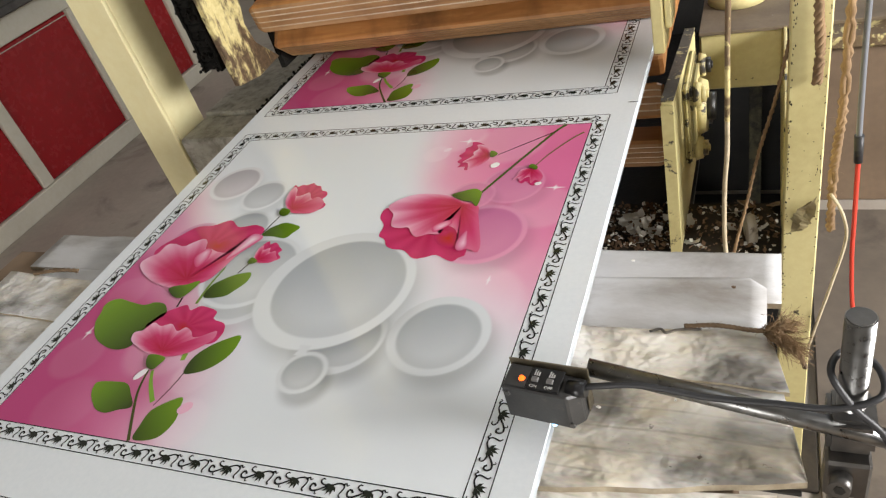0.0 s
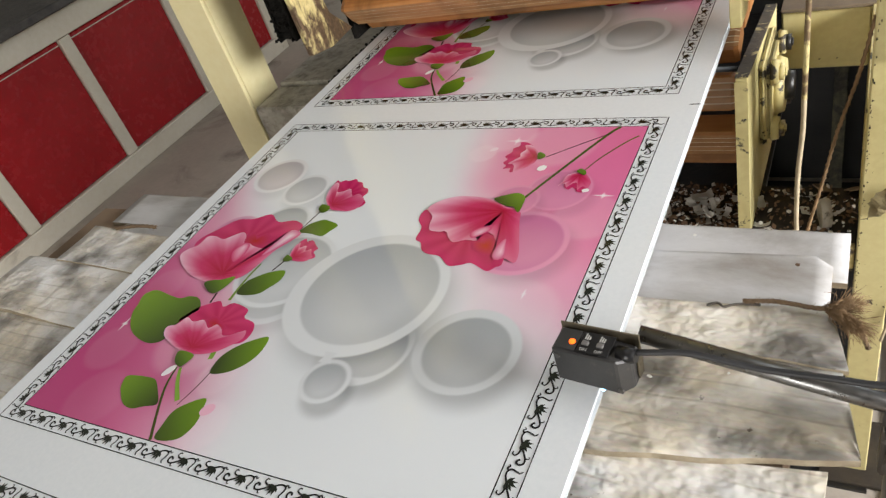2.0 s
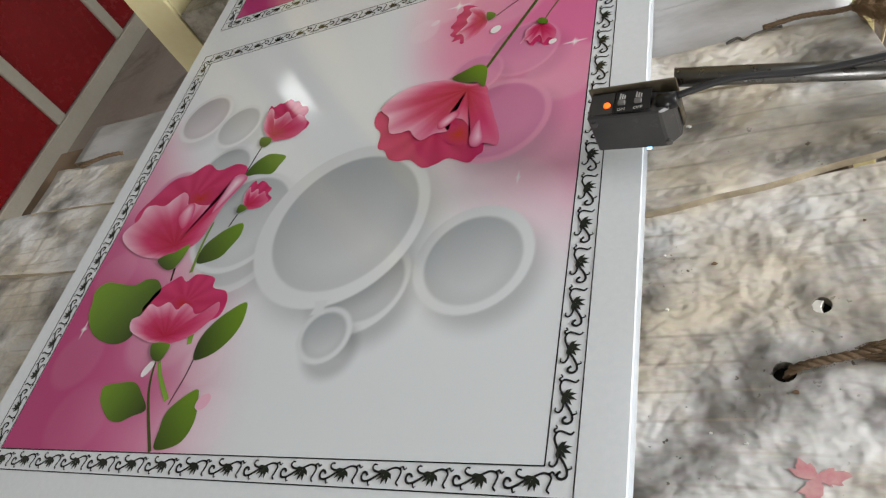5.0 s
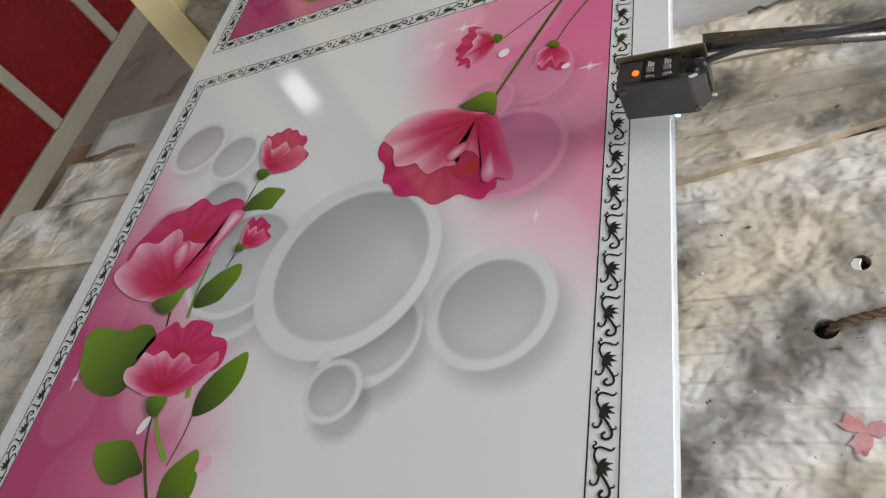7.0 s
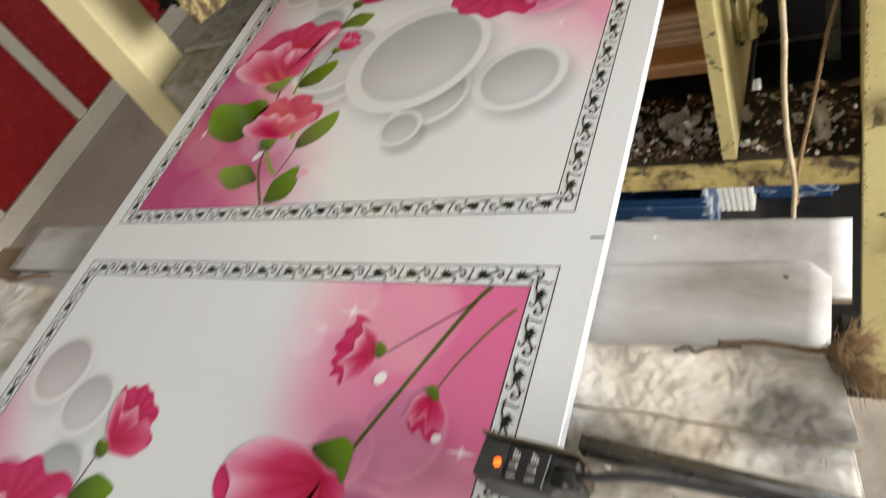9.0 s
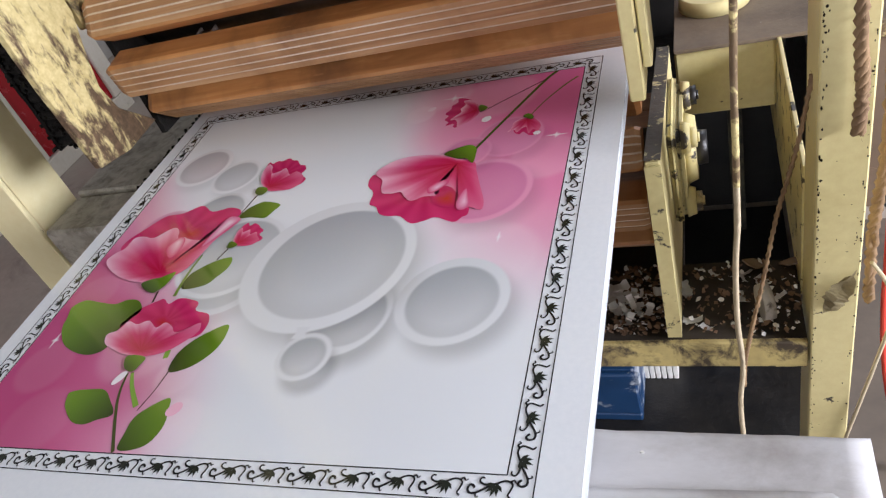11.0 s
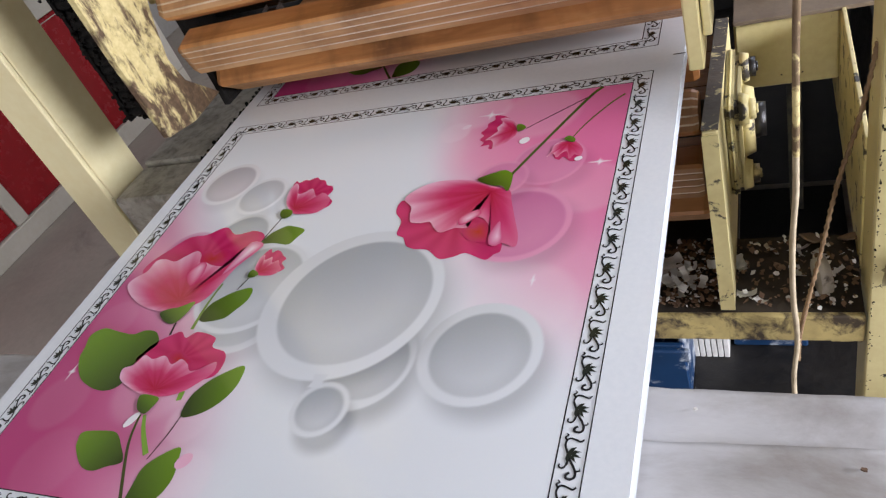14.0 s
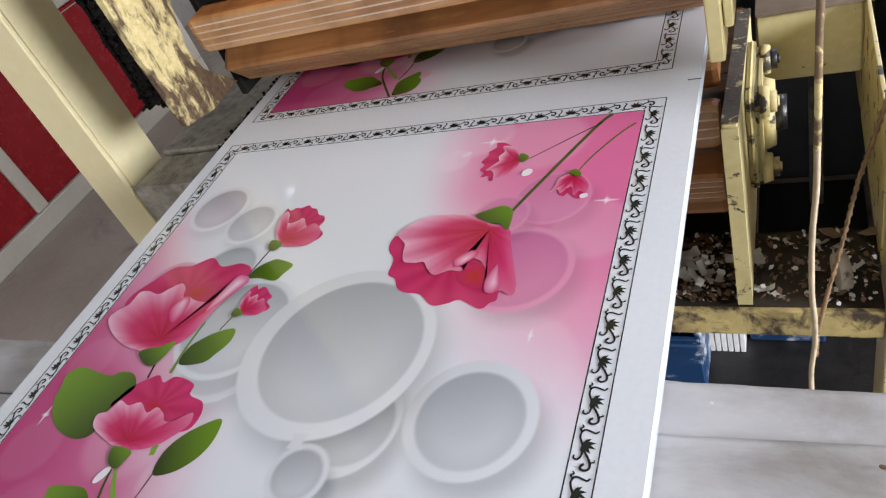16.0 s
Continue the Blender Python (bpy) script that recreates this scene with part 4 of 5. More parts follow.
def low_poppy():
    d = Drawing()
    d.fan([(119, 150), (119, 162), (125, 173), (139, 183), (148, 187), (158, 180), (168, 187), (192, 181), (196, 170), (214, 164), (220, 149), (212, 136), (170, 134)], (168, 156), back_shade(5.0), Z1)
    d.fan([(150, 158), (160, 166), (172, 160), (186, 152), (170, 144)], (167, 155), lambda f, a, x, y: mixin((0.44, 0.012, 0.014), MAG, f), Z2, 3)
    d.fan([(114, 131), (109, 142), (119, 147), (124, 158), (137, 154), (149, 158), (163, 149), (170, 155), (181, 150), (188, 143), (198, 145), (206, 151), (212, 153), (215, 143), (208, 133), (196, 122), (181, 116), (163, 115), (144, 118), (128, 124)],
          (163, 122), petal_shade(RED, PINK, PALE, 1.4), Z3, 9)
    return d.mesh("poppy_print")


def rosebud():
    d = Drawing()
    d.fan([(165, 390), (164, 408), (170, 405), (176, 409), (182, 408), (190, 412), (197, 407), (204, 405), (211, 396), (219, 393), (223, 385), (221, 376), (231, 366), (226, 356), (208, 356), (180, 372)], (195, 380), back_shade(2.0), Z1)
    d.fan([(171, 369), (164, 389), (166, 403), (173, 398), (179, 384), (188, 386), (195, 391), (206, 377), (213, 382), (227, 370), (227, 357), (219, 349), (204, 348), (188, 351)], (188, 358), petal_shade(RED, PINK, PALE, 2.2), Z3, 7)
    return d.mesh("bud_print")


def small_bud(points, root, seed, back=()):
    d = Drawing()
    if back:
        d.fan(back, root, back_shade(seed), Z1, 4)
    d.fan(points, root, petal_shade(RED, PINK, PALE, seed, 9, 1.0), Z2, 6)
    return d.mesh("bud_print")


def green(name, points, root, a, b, z=Z2, rings=5):
    d = Drawing()
    d.fan(points, root, leaf_shade(*a, *b), z, rings)
    return d.mesh(name)


def stems():
    """Each stem of the print: centre line, widths and ink."""
    dk, ol, lt = (0.045, 0.022, 0.018), (0.07, 0.10, 0.02), (0.20, 0.36, 0.04)
    rows = [([(204, 19), (174, 68), (165, 97)], 3.2, 2.2, (0.06, 0.07, 0.015)), ([(136, 183), (133, 198)], 2.2, 2.2, dk), ([(158, 190), (156, 222), (158, 249)], 4.0, 2.0, (0.17, 0.26, 0.05)),
            ([(171, 308), (178, 346)], 1.4, 1.2, dk), ([(181, 240), (186, 256)], 1.4, 1.2, dk), ([(202, 58), (207, 80), (209, 98)], 0.9, 1.2, dk), ([(198, 62), (180, 82), (170, 97)], 5.0, 3.0, lt),
            ([(196, 113), (194, 122)], 5.0, 6.0, lt), ([(424, 386), (448, 439), (480, 507), (492, 525)], 3.2, 4.2, ol), ([(422, 463), (452, 487), (484, 512)], 1.0, 1.4, dk), ([(474, 437), (485, 461), (504, 491), (517, 506)], 1.2, 2.6, (0.14, 0.14, 0.03))]
    out = []
    for pts, w0, w1, ink in rows:
        d = Drawing()
        d.stroke(pts, w0, ink, Z1 - 0.0001, 6, w1)
        out.append(d.mesh("stem_print"))
    return out


def dot(x, y, r, stretch, lean, ink):
    d = Drawing()
    pts = []
    for i in range(10):
        a = 2 * math.pi * i / 10
        p, q = r * stretch * math.cos(a), r * math.sin(a)
        pts.append((x + p * math.cos(lean) - q * math.sin(lean), y + p * math.sin(lean) + q * math.cos(lean)))
    d.fan(pts, (x, y), lambda f, a, X, Y: ink, Z2, 2)
    return d.mesh("dot_print")


def border():
    """Two black rules with a running vine between them, round one repeat."""
    d = Drawing()
    black = (0.012, 0.013, 0.016)
    W, L, w = PW * 1000, PL * 1000, 0.9
    z = 0.0004
    for m in (0.0, 18.2):
        a, b, c, e = m, W - m, m, L - m
        for p, q in (((a, c), (b, c)), ((b, c), (b, e)), ((b, e), (a, e)), ((a, e), (a, c))):
            d.stroke([p, q], w, black, z, 1)

    def motif(ox, oy, turn, flip):
        def place(pts):
            out = []
            for x, y in pts:
                x, y = x * 1.28 + 1.0, y * 1.42 * flip
                out.append((ox + x * math.cos(turn) - y * math.sin(turn), oy + x * math.sin(turn) + y * math.cos(turn)))
            return out
        # scroll, stem, tendrils and a five-leaved spray
        d.stroke(place([(-9.5, -0.6), (-10.4, 0.6), (-12.0, 0.8), (-12.9, -1.0), (-11.8, -2.9), (-9.2, -3.0), (-6.0, -1.6), (-3.0, 0.2), (0.5, 1.6), (5.0, 3.4), (8.0, 3.0), (9.2, 1.4), (8.4, -1.2), (7.6, -3.2), (9.0, -4.6)]), 1.75, black, z, 4, 1.2)
        d.stroke(place([(-1.5, 1.0), (-5.6, 1.6), (-7.4, 3.0), (-6.6, 4.6), (-5.0, 4.4)]), 1.55, black, z, 4, 1.0)
        d.stroke(place([(8.0, 3.0), (9.6, 4.0), (10.8, 2.8), (12.0, 3.6)]), 1.5, black, z, 4, 0.8)
        d.stroke(place([(-8.6, -3.0), (-8.0, -4.8), (-6.8, -4.4)]), 1.3, black, z, 4, 0.5)
        for ang, ln in ((-172, 6.2), (-140, 7.0), (-112, 7.0), (-84, 6.4), (-52, 5.0)):
            a = math.radians(ang)
            cx, cy = 1.4, 2.0
            tip = (cx + ln * math.cos(a), cy + ln * math.sin(a))
            s = (math.sin(a), -math.cos(a))
            h = 0.95
            mid = (cx + 0.55 * ln * math.cos(a), cy + 0.55 * ln * math.sin(a))
            quad = place([(cx, cy), (mid[0] + s[0] * h, mid[1] + s[1] * h), tip, (mid[0] - s[0] * h, mid[1] - s[1] * h)])
            base = len(d.v)
            ink = mixin(black, (0.03, 0.045, 0.012), 0.25)
            for x, y in quad:
                d.v.append((x / 1000, y / 1000, z + 0.00005))
                d.c.append(ink)
            d.f.append((base, base + 1, base + 2, base + 3))

    n = 16
    for i in range(n):
        s = (i + 0.5) / n
        run_u, run_v = 10 + s * (W - 20), 10 + s * (L - 20)
        motif(run_u, 9.1, 0.0, 1)
        motif(run_u, L - 9.1, math.pi, 1)
        motif(9.1, run_v, -math.pi / 2, 1)
        motif(W - 9.1, run_v, math.pi / 2, 1)
    return d.mesh("border_print")


def tick():
    d = Drawing()
    d.stroke([(558.5, -25.6), (571.0, -25.6)], 1.3, (0.012, 0.013, 0.016), 0.0006, 1)
    return d.mesh("register_mark")


def printed_board():
    b = thing("printed_board", "glossy white plastic board printed with pink poppies and round dishes", "printed board")
    y0, y1 = -1 * STEP - 0.025, 3 * STEP - 0.027
    part("board", box(LEFT, RIGHT, y0, y1, -0.0062, 0.0, 0.0028, None, 4), WHITE_PVC, b, "white hollow plastic board")
    pieces = [("print_background", background(), "soft pink and white print with grey dishes"), ("border_print", border(), "black vine border between two rules"),
              ("poppy_print", hanging_poppy(), "large hanging pink poppy"), ("poppy_print", tall_poppy(), "large open pink poppy"), ("poppy_print", low_poppy(), "open pink poppy with a red heart"),
              ("bud_print", rosebud(), "pink poppy bud"), ("register_mark", tick(), "short black register mark")]
    pieces.append(("bud_print", small_bud([(185, 272), (184, 283), (188, 288), (192, 280), (199, 284), (203, 276), (209, 279), (214, 272), (219, 266), (213, 259), (200, 258), (190, 262)], (194, 264), 1.0, [(186, 280), (186, 290), (191, 296), (195, 291), (200, 294), (206, 291), (211, 286), (217, 281), (215, 275), (222, 268), (214, 262), (196, 266)]), "small pink bud"))
    pieces.append(("bud_print", small_bud([(412, 466), (413, 453), (407, 443), (399, 436), (393, 433), (391, 442), (387, 448), (381, 449), (386, 456), (391, 463), (389, 470), (393, 478), (389, 486), (395, 487), (403, 481)], (409, 463), 2.0, [(410, 469), (402, 482), (391, 492), (381, 494), (382, 486), (376, 480), (377, 473), (372, 464), (377, 458), (374, 451), (380, 445), (378, 439), (387, 440), (388, 434), (393, 434), (401, 456)]), "small pink bud"))
    pieces.append(("bud_print", small_bud([(465, 433), (458, 427), (457, 417), (454, 409), (460, 413), (464, 407), (468, 413), (473, 415), (477, 403), (481, 409), (487, 406), (488, 416), (482, 427), (475, 433)], (472, 429), 4.0, [(459, 423), (461, 409), (467, 403), (471, 407), (479, 399), (486, 402), (485, 419), (473, 427)]), "small pink bud"))
    for pts, root, a, b2 in (([(391, 381), (403, 389), (415, 393), (424, 388), (427, 379), (427, 360), (418, 369), (409, 370)], (414, 380), (400, 370), (424, 392)),
                             ([(105, 209), (114, 215), (125, 217), (140, 224), (139, 208), (132, 196), (120, 198)], (126, 208), (118, 196), (136, 222)),
                             ([(152, 114), (161, 116), (175, 113), (174, 104), (170, 97), (158, 102)], (164, 107), (160, 98), (172, 118)),
                             ([(174, 348), (173, 358), (186, 355), (189, 347), (183, 342)], (180, 350), (176, 342), (190, 362)),
                             ([(184, 257), (185, 266), (196, 260), (191, 255)], (188, 260), (184, 254), (196, 272)),
                             ([(414, 458), (411, 470), (416, 470), (422, 464), (419, 458)], (416, 464), (411, 456), (425, 472)),
                             ([(467, 435), (471, 440), (478, 434), (477, 428)], (473, 434), (467, 427), (479, 443))):
        pieces.append(("calyx_print", green("calyx_print", pts, root, a, b2, Z4 + 0.0002, 3), ""))
    for pts, root, a, b2 in (([(38, 166), (43, 151), (62, 131), (87, 120), (107, 118), (119, 126), (117, 147), (124, 162), (129, 173), (117, 186), (101, 188), (89, 183), (68, 186), (45, 190), (33, 181)], (82, 155), (125, 120), (35, 175)),
                             ([(209, 98), (206, 115), (212, 129), (224, 141), (242, 151), (247, 140), (246, 125), (238, 111), (225, 101)], (227, 124), (205, 112), (252, 142)),
                             ([(122, 59), (116, 68), (116, 76), (138, 79), (153, 78), (166, 68), (179, 54), (166, 48), (154, 43), (139, 46)], (145, 62), (178, 48), (110, 72)),
                             ([(208, 21), (204, 36), (205, 54), (226, 71), (233, 61), (238, 43), (231, 26)], (220, 44), (200, 20), (240, 66)),
                             ([(173, 306), (177, 320), (190, 330), (200, 330), (218, 323), (214, 312), (208, 302), (190, 305)], (195, 316), (170, 300), (222, 326)),
                             ([(161, 200), (159, 218), (168, 229), (181, 238), (198, 242), (202, 228), (195, 214), (186, 203)], (180, 220), (160, 202), (208, 244))):
        pieces.append(("leaf_print", green("leaf_print", pts, root, a, b2, Z1), "green leaf"))
    for m in stems():
        pieces.append(("stem_print", m, ""))
    for row in ((160, 91, 4.2, 2.0, 1.1, (0.84, 0.80, 0.83)), (425, 441, 5.0, 1.15, 0.9, (0.86, 0.84, 0.85)), (486, 402, 3.2, 1.2, 0.3, (0.84, 0.78, 0.8)), (239, 60, 6.0, 1.3, 0.8, (0.80, 0.45, 0.58)), (352, 478, 3.6, 1.5, 0.6, (0.83, 0.66, 0.73))):
        pieces.append(("dot_print", dot(*row), ""))
    for k in range(-1, 3):
        for name, me, label in pieces:
            o = new(name, me)
            o.parent = b
            o.location = (0, k * STEP, 0)
            tagged(o, label)
    return b


BOARD = printed_board()


def motions():
    """The board slides out at the tracks' speed; every slat runs along its loop."""
    walk(BOARD, [(t, pose(0, y, 0)) for t, y in ((0.0, 0.0), (4.0, -0.1270), (8.0, -0.2548), (12.0, -0.3780), (16.0, -0.5064))])
    for s, q, lower in SLATS:
        walk(s, [(i * 0.5, slat_pose(q + SPEED * i * 0.5, lower)) for i in range(33)])

# ---- boards lying across the bed ----


def cover_board(label, outline, z0, z1, mat, sag=0.0, holes=()):
    """A film-faced board: plan outline, gentle waves, dark torn rim."""
    c = thing("cover_board", label, "board", group="boards laid across the bed")
    xs = [p[0] for p in outline]
    ys = [p[1] for p in outline]
    bm = bmesh.new()
    nx, ny = 64, 18
    x0, x1 = min(xs), max(xs)

    def edge(x, low):
        """The outline's y at x, along its lower or upper side."""
        cand = []
        n = len(outline)
        for i in range(n):
            (ax, ay), (bx, by) = outline[i], outline[(i + 1) % n]
            if abs(bx - ax) > 1e-6 and min(ax, bx) - 1e-9 <= x <= max(ax, bx) + 1e-9:
                cand.append(ay + (by - ay) * (x - ax) / (bx - ax))
        return min(cand) if low else max(cand)

    grid = []
    for j in range(ny + 1):
        row = []
        for i in range(nx + 1):
            x = x0 + (x1 - x0) * i / nx
            a, b = edge(x, True), edge(x, False)
            t = j / ny
            wob = 0.0018 * noise.noise(Vector((x * 30, j * 40.0, 3.0))) * (1 if j in (0, ny) else 0)
            y = a + (b - a) * t + wob
            z = z1 + sag * (noise.noise(Vector((x * 7, y * 16, z1 * 90))) - 0.2)
            row.append(bm.verts.new((x, y, z)))
        grid.append(row)
    for j in range(ny):
        for i in range(nx):
            m = Vector(((grid[j][i].co + grid[j + 1][i + 1].co) / 2))
            if any((m.x - hx) ** 2 + (m.y - hy) ** 2 < (r * 0.6) ** 2 for hx, hy, r in holes):
                continue
            f = bm.faces.new((grid[j][i], grid[j][i + 1], grid[j + 1][i + 1], grid[j + 1][i]))
            f.smooth = True
    ret = bmesh.ops.extrude_face_region(bm, geom=bm.faces[:])
    for g in ret["geom"]:
        if isinstance(g, bmesh.types.BMVert):
            g.co.z -= (z1 - z0)
    bmesh.ops.recalc_face_normals(bm, faces=bm.faces[:])
    for f in bm.faces:
        if abs(f.normal.z) < 0.5:
            f.material_index, f.smooth = 1, False
    part("panel", bm, [mat, TORN_EDGE], c)
    return c


far_strip = cover_board("pale grey film-faced board lying across the bed", [(-0.193, 0.258), (0.727, 0.252), (0.727, 0.316), (-0.193, 0.326)], -0.026, -0.020, SHEET_CLEAN, 0.002)
cover_board("pale grey folded board with a rounded corner", [(-0.150, 0.196), (0.716, 0.203), (0.716, 0.264), (0.712, 0.273), (0.702, 0.277), (-0.150, 0.250)], -0.0195, -0.0150, SHEET_CLEAN, 0.002)
cover_board("soiled white board tied with jute twine", [(-0.200, 0.165), (-0.02, 0.158), (0.60, 0.158), (0.732, 0.150), (0.722, 0.213), (0.62, 0.204), (0.40, 0.200), (-0.200, 0.238)], -0.0145, -0.0100, SHEET_SOOTY, 0.004)
cover_board("soiled white board with sooty rubbing marks", [(-0.270, 0.075), (0.570, 0.046), (0.66, 0.060), (0.742, 0.080), (0.736, 0.160), (0.60, 0.166), (-0.270, 0.170)], -0.0190, -0.0125, SHEET_SOOTY, 0.004)
big = thing("cover_board", "large soiled white board with two round holes", "board", group="boards laid across the bed")
bm = bmesh.new()
loops = [[(-0.275, -0.42), (0.30, -0.421), (0.716, -0.42), (0.7175, -0.25), (0.719, -0.08), (0.721, 0.0), (0.724, 0.070), (0.66, 0.062), (0.60, 0.060), (-0.275, 0.085)]]
for hx, hy, hr in ((0.672, -0.0335, 0.0055), (0.6495, -0.0755, 0.0065)):
    loops.append([(hx + hr * math.cos(a * math.pi / 10), hy + hr * math.sin(a * math.pi / 10)) for a in range(20)])
edges = []
for loop in loops:
    vs = [bm.verts.new((x, y, -0.0195)) for x, y in loop]
    edges += [bm.edges.new((vs[k], vs[(k + 1) % len(vs)])) for k in range(len(vs))]
bmesh.ops.triangle_fill(bm, use_beauty=True, use_dissolve=False, edges=edges)
ret = bmesh.ops.extrude_face_region(bm, geom=bm.faces[:])
for g in ret["geom"]:
    if isinstance(g, bmesh.types.BMVert):
        g.co.z -= 0.0075
bmesh.ops.recalc_face_normals(bm, faces=bm.faces[:])
part("panel", bm, SHEET, big)

rd = random.Random(21)
film = thing("film_scrap", "torn pink-red film scrap stuck on the board", "scrap")
pts = [(0.6605 + r * math.cos(a), -0.136 + 0.8 * r * math.sin(a)) for a, r in ((k * 0.1496, 0.010 + 0.005 * math.sin(3 * k * 0.1496 + 1.0) + rd.uniform(-0.003, 0.003)) for k in range(42))]
part("film", slab(pts, -0.0193, -0.0190), surface("pink_red_film", (0.60, 0.17, 0.21), (0.72, 0.48, 0.46), 0.45, big=70, fine=200, relief=0.0003), film)
for k, (x, y, z) in enumerate(((0.614, 0.002, -0.0190), (0.628, -0.118, -0.0190), (0.610, -0.112, -0.0190), (0.655, -0.088, -0.0190), (0.585, -0.030, -0.0190), (0.583, 0.012, -0.0190), (0.700, 0.024, -0.0190), (0.60, 0.118, -0.0085), (0.655, 0.132, -0.0085), (0.69, 0.262, -0.0120), (0.60, 0.300, -0.0180))):
    bm = bmesh.new()
    n = rd.randint(5, 7)
    sz = rd.uniform(0.0010, 0.0022)
    slab([(x + sz * rd.uniform(0.4, 1.2) * math.cos(6.28 * q / n), y + 0.6 * sz * rd.uniform(0.4, 1.2) * math.sin(6.28 * q / n)) for q in range(n)], z - 0.0012, z + 0.0004, 0, bm)
    tagged(part("staple_tear", bm, CHIP_WHITE if k % 3 else CHIP_BROWN, None, "small torn bump in the film facing"), category="tear", group="tears in the boards")
bm = tube([(0.628, 0.2000, -0.0085), (0.636, 0.2035, -0.0082), (0.641, 0.2000, -0.0086), (0.648, 0.2030, -0.0080), (0.657, 0.2050, -0.0080), (0.668, 0.2055, -0.0080)], 0.0011, 5, 4)
tagged(part("torn_seam", bm, GRIME, None, "dark torn seam in the board facing"), category="tear")

# black discs on the plank put the shade inside the holes into colour
hb = thing("hole_shade", "black discs painting in the dark of the board holes", "backing")
for hx, hy in ((0.672, -0.0335), (0.6495, -0.0755)):
    part("socket", cyl((hx, hy, -0.0274), (hx, hy, -0.0271), 0.009, None, 16), GREASE_AND_SHADE, hb)
bm = bmesh.new()
slab([(0.6668, -0.038), (0.6725, -0.0385), (0.6715, -0.034), (0.6735, -0.0300), (0.6690, -0.0288), (0.6668, -0.032)], -0.0262, -0.0205, 0.0005, bm)
tagged(part("plug_chip", bm, CHIP_WHITE, None, "white plastic chip stuck in the round hole"), category="scrap")
bed = thing("bed_frame", "dark wooden bed frame under the cover boards", "machine bed")
part("plank", box(-0.26, 0.70, -0.40, 0.06, -0.060, -0.0275, 0.003), CARDBOARD, bed)
part("plank", box(-0.26, 0.70, 0.07, 0.30, -0.060, -0.0275, 0.003), CARDBOARD, bed)
for x in (-0.2, 0.62):
    for y in (-0.36, 0.24):
        part("leg", box(x, x + 0.045, y, y + 0.045, FLOOR, -0.061, 0.003), YELLOW_DIRTY, bed)

# ---- registration sensor on its rod ----


def lettering(text, size, at, parent):
    cu = bpy.data.curves.new("lettering", "FONT")
    cu.body, cu.size, cu.extrude = text, size, 0.00008
    cu.align_x = "CENTER"
    tmp = new("lettering", cu)
    bpy.context.view_layer.update()
    me = bpy.data.meshes.new_from_object(tmp.evaluated_get(bpy.context.evaluated_depsgraph_get()))
    bpy.data.objects.remove(tmp)
    me.materials.clear()
    me.materials.append(MARKING)
    ob = new("lettering", me)
    ob.parent = parent
    ob.location = at
    return ob


def sensor():
    s = thing("photo_sensor", "small black photoelectric mark sensor with a lit orange lamp", "sensor", (0.573, 0.092, 0.033))
    s.rotation_euler = (0, 0, radians(-5))
    bm = slab([(-0.028, -0.013), (0.020, -0.013), (0.028, -0.004), (0.028, 0.010), (-0.028, 0.010)], -0.0175, 0.0175, 0.0012)
    for v in bm.verts:
        if v.co.x > 0.015 and v.co.z > 0.01:
            v.co.z -= 0.006 * (v.co.x - 0.015) / 0.013
        if v.co.x < -0.02 and v.co.z < -0.01:
            v.co.z += 0.002
    part("case", bm, SENSOR_BLACK, s)
    top = part("top_panel", box(-0.010, 0.014, -0.0115, 0.0085, 0.0173, 0.0182, 0.0004), SENSOR_TOP, s, "glossy black control panel")
    part("lamp_window", box(-0.0265, -0.0105, -0.0115, 0.0085, 0.0172, 0.0180, 0.0004), SENSOR_BLACK, s)
    part("lamp", cyl((-0.0150, -0.0035, 0.0178), (-0.0150, -0.0035, 0.0190), 0.0026, 0.0020, 16), LED, s, "lit orange lamp")
    for x in (-0.0050, 0.0060):
        sw = part("switch", box(x - 0.0024, x + 0.0024, -0.0052, -0.0014, 0.0180, 0.0202, 0.0004), SWITCH, s, "small grey slide switch")
        bm = bmesh.new()
        for k in range(3):
            box(x - 0.0022 + k * 0.0016, x - 0.0012 + k * 0.0016, 0.0008, 0.0062 - 0.001 * k, 0.01815, 0.01835, 0, bm)
        part("pictogram", bm, MARKING, s)
    lettering("ON", 0.0035, (-0.0050, -0.0098, 0.0183), s)
    lettering("OFF", 0.0035, (0.0062, -0.0098, 0.0183), s)
    for x, z in ((-0.024, 0.011), (0.021, -0.013)):
        part("screw", cyl((x, -0.0127, z), (x, -0.0140, z), 0.0024, 0.0021, 12), DARK_STEEL, s)
    part("cable_gland", cyl((0.018, -0.002, 0.013), (0.031, -0.002, 0.0145), 0.0062, 0.0052, 16), SENSOR_TOP, s)
    part("eyepiece", cyl((-0.006, 0.0, -0.0175), (-0.006, 0.0, -0.0215), 0.006, 0.0055, 18), SENSOR_TOP, s)
    # glowing disc imitates the spot of light the sensor throws on the board
    part("beam_spot", cyl((0.006, -0.0105, -0.0174), (0.006, -0.0112, -0.0192), 0.0018, None, 14), BEAM_SPOT, s, "glowing blue disc imitating the light spot on the board")
    part("bracket", box(-0.0295, 0.0295, 0.0103, 0.0118, -0.016, 0.0215, 0.0005), SENSOR_BRASS, s, "worn thin metal bracket")
    part("bracket_lip", box(0.0285, 0.0297, 0.002, 0.0102, -0.014, 0.006, 0.0004), SENSOR_BRASS, s)


sensor()

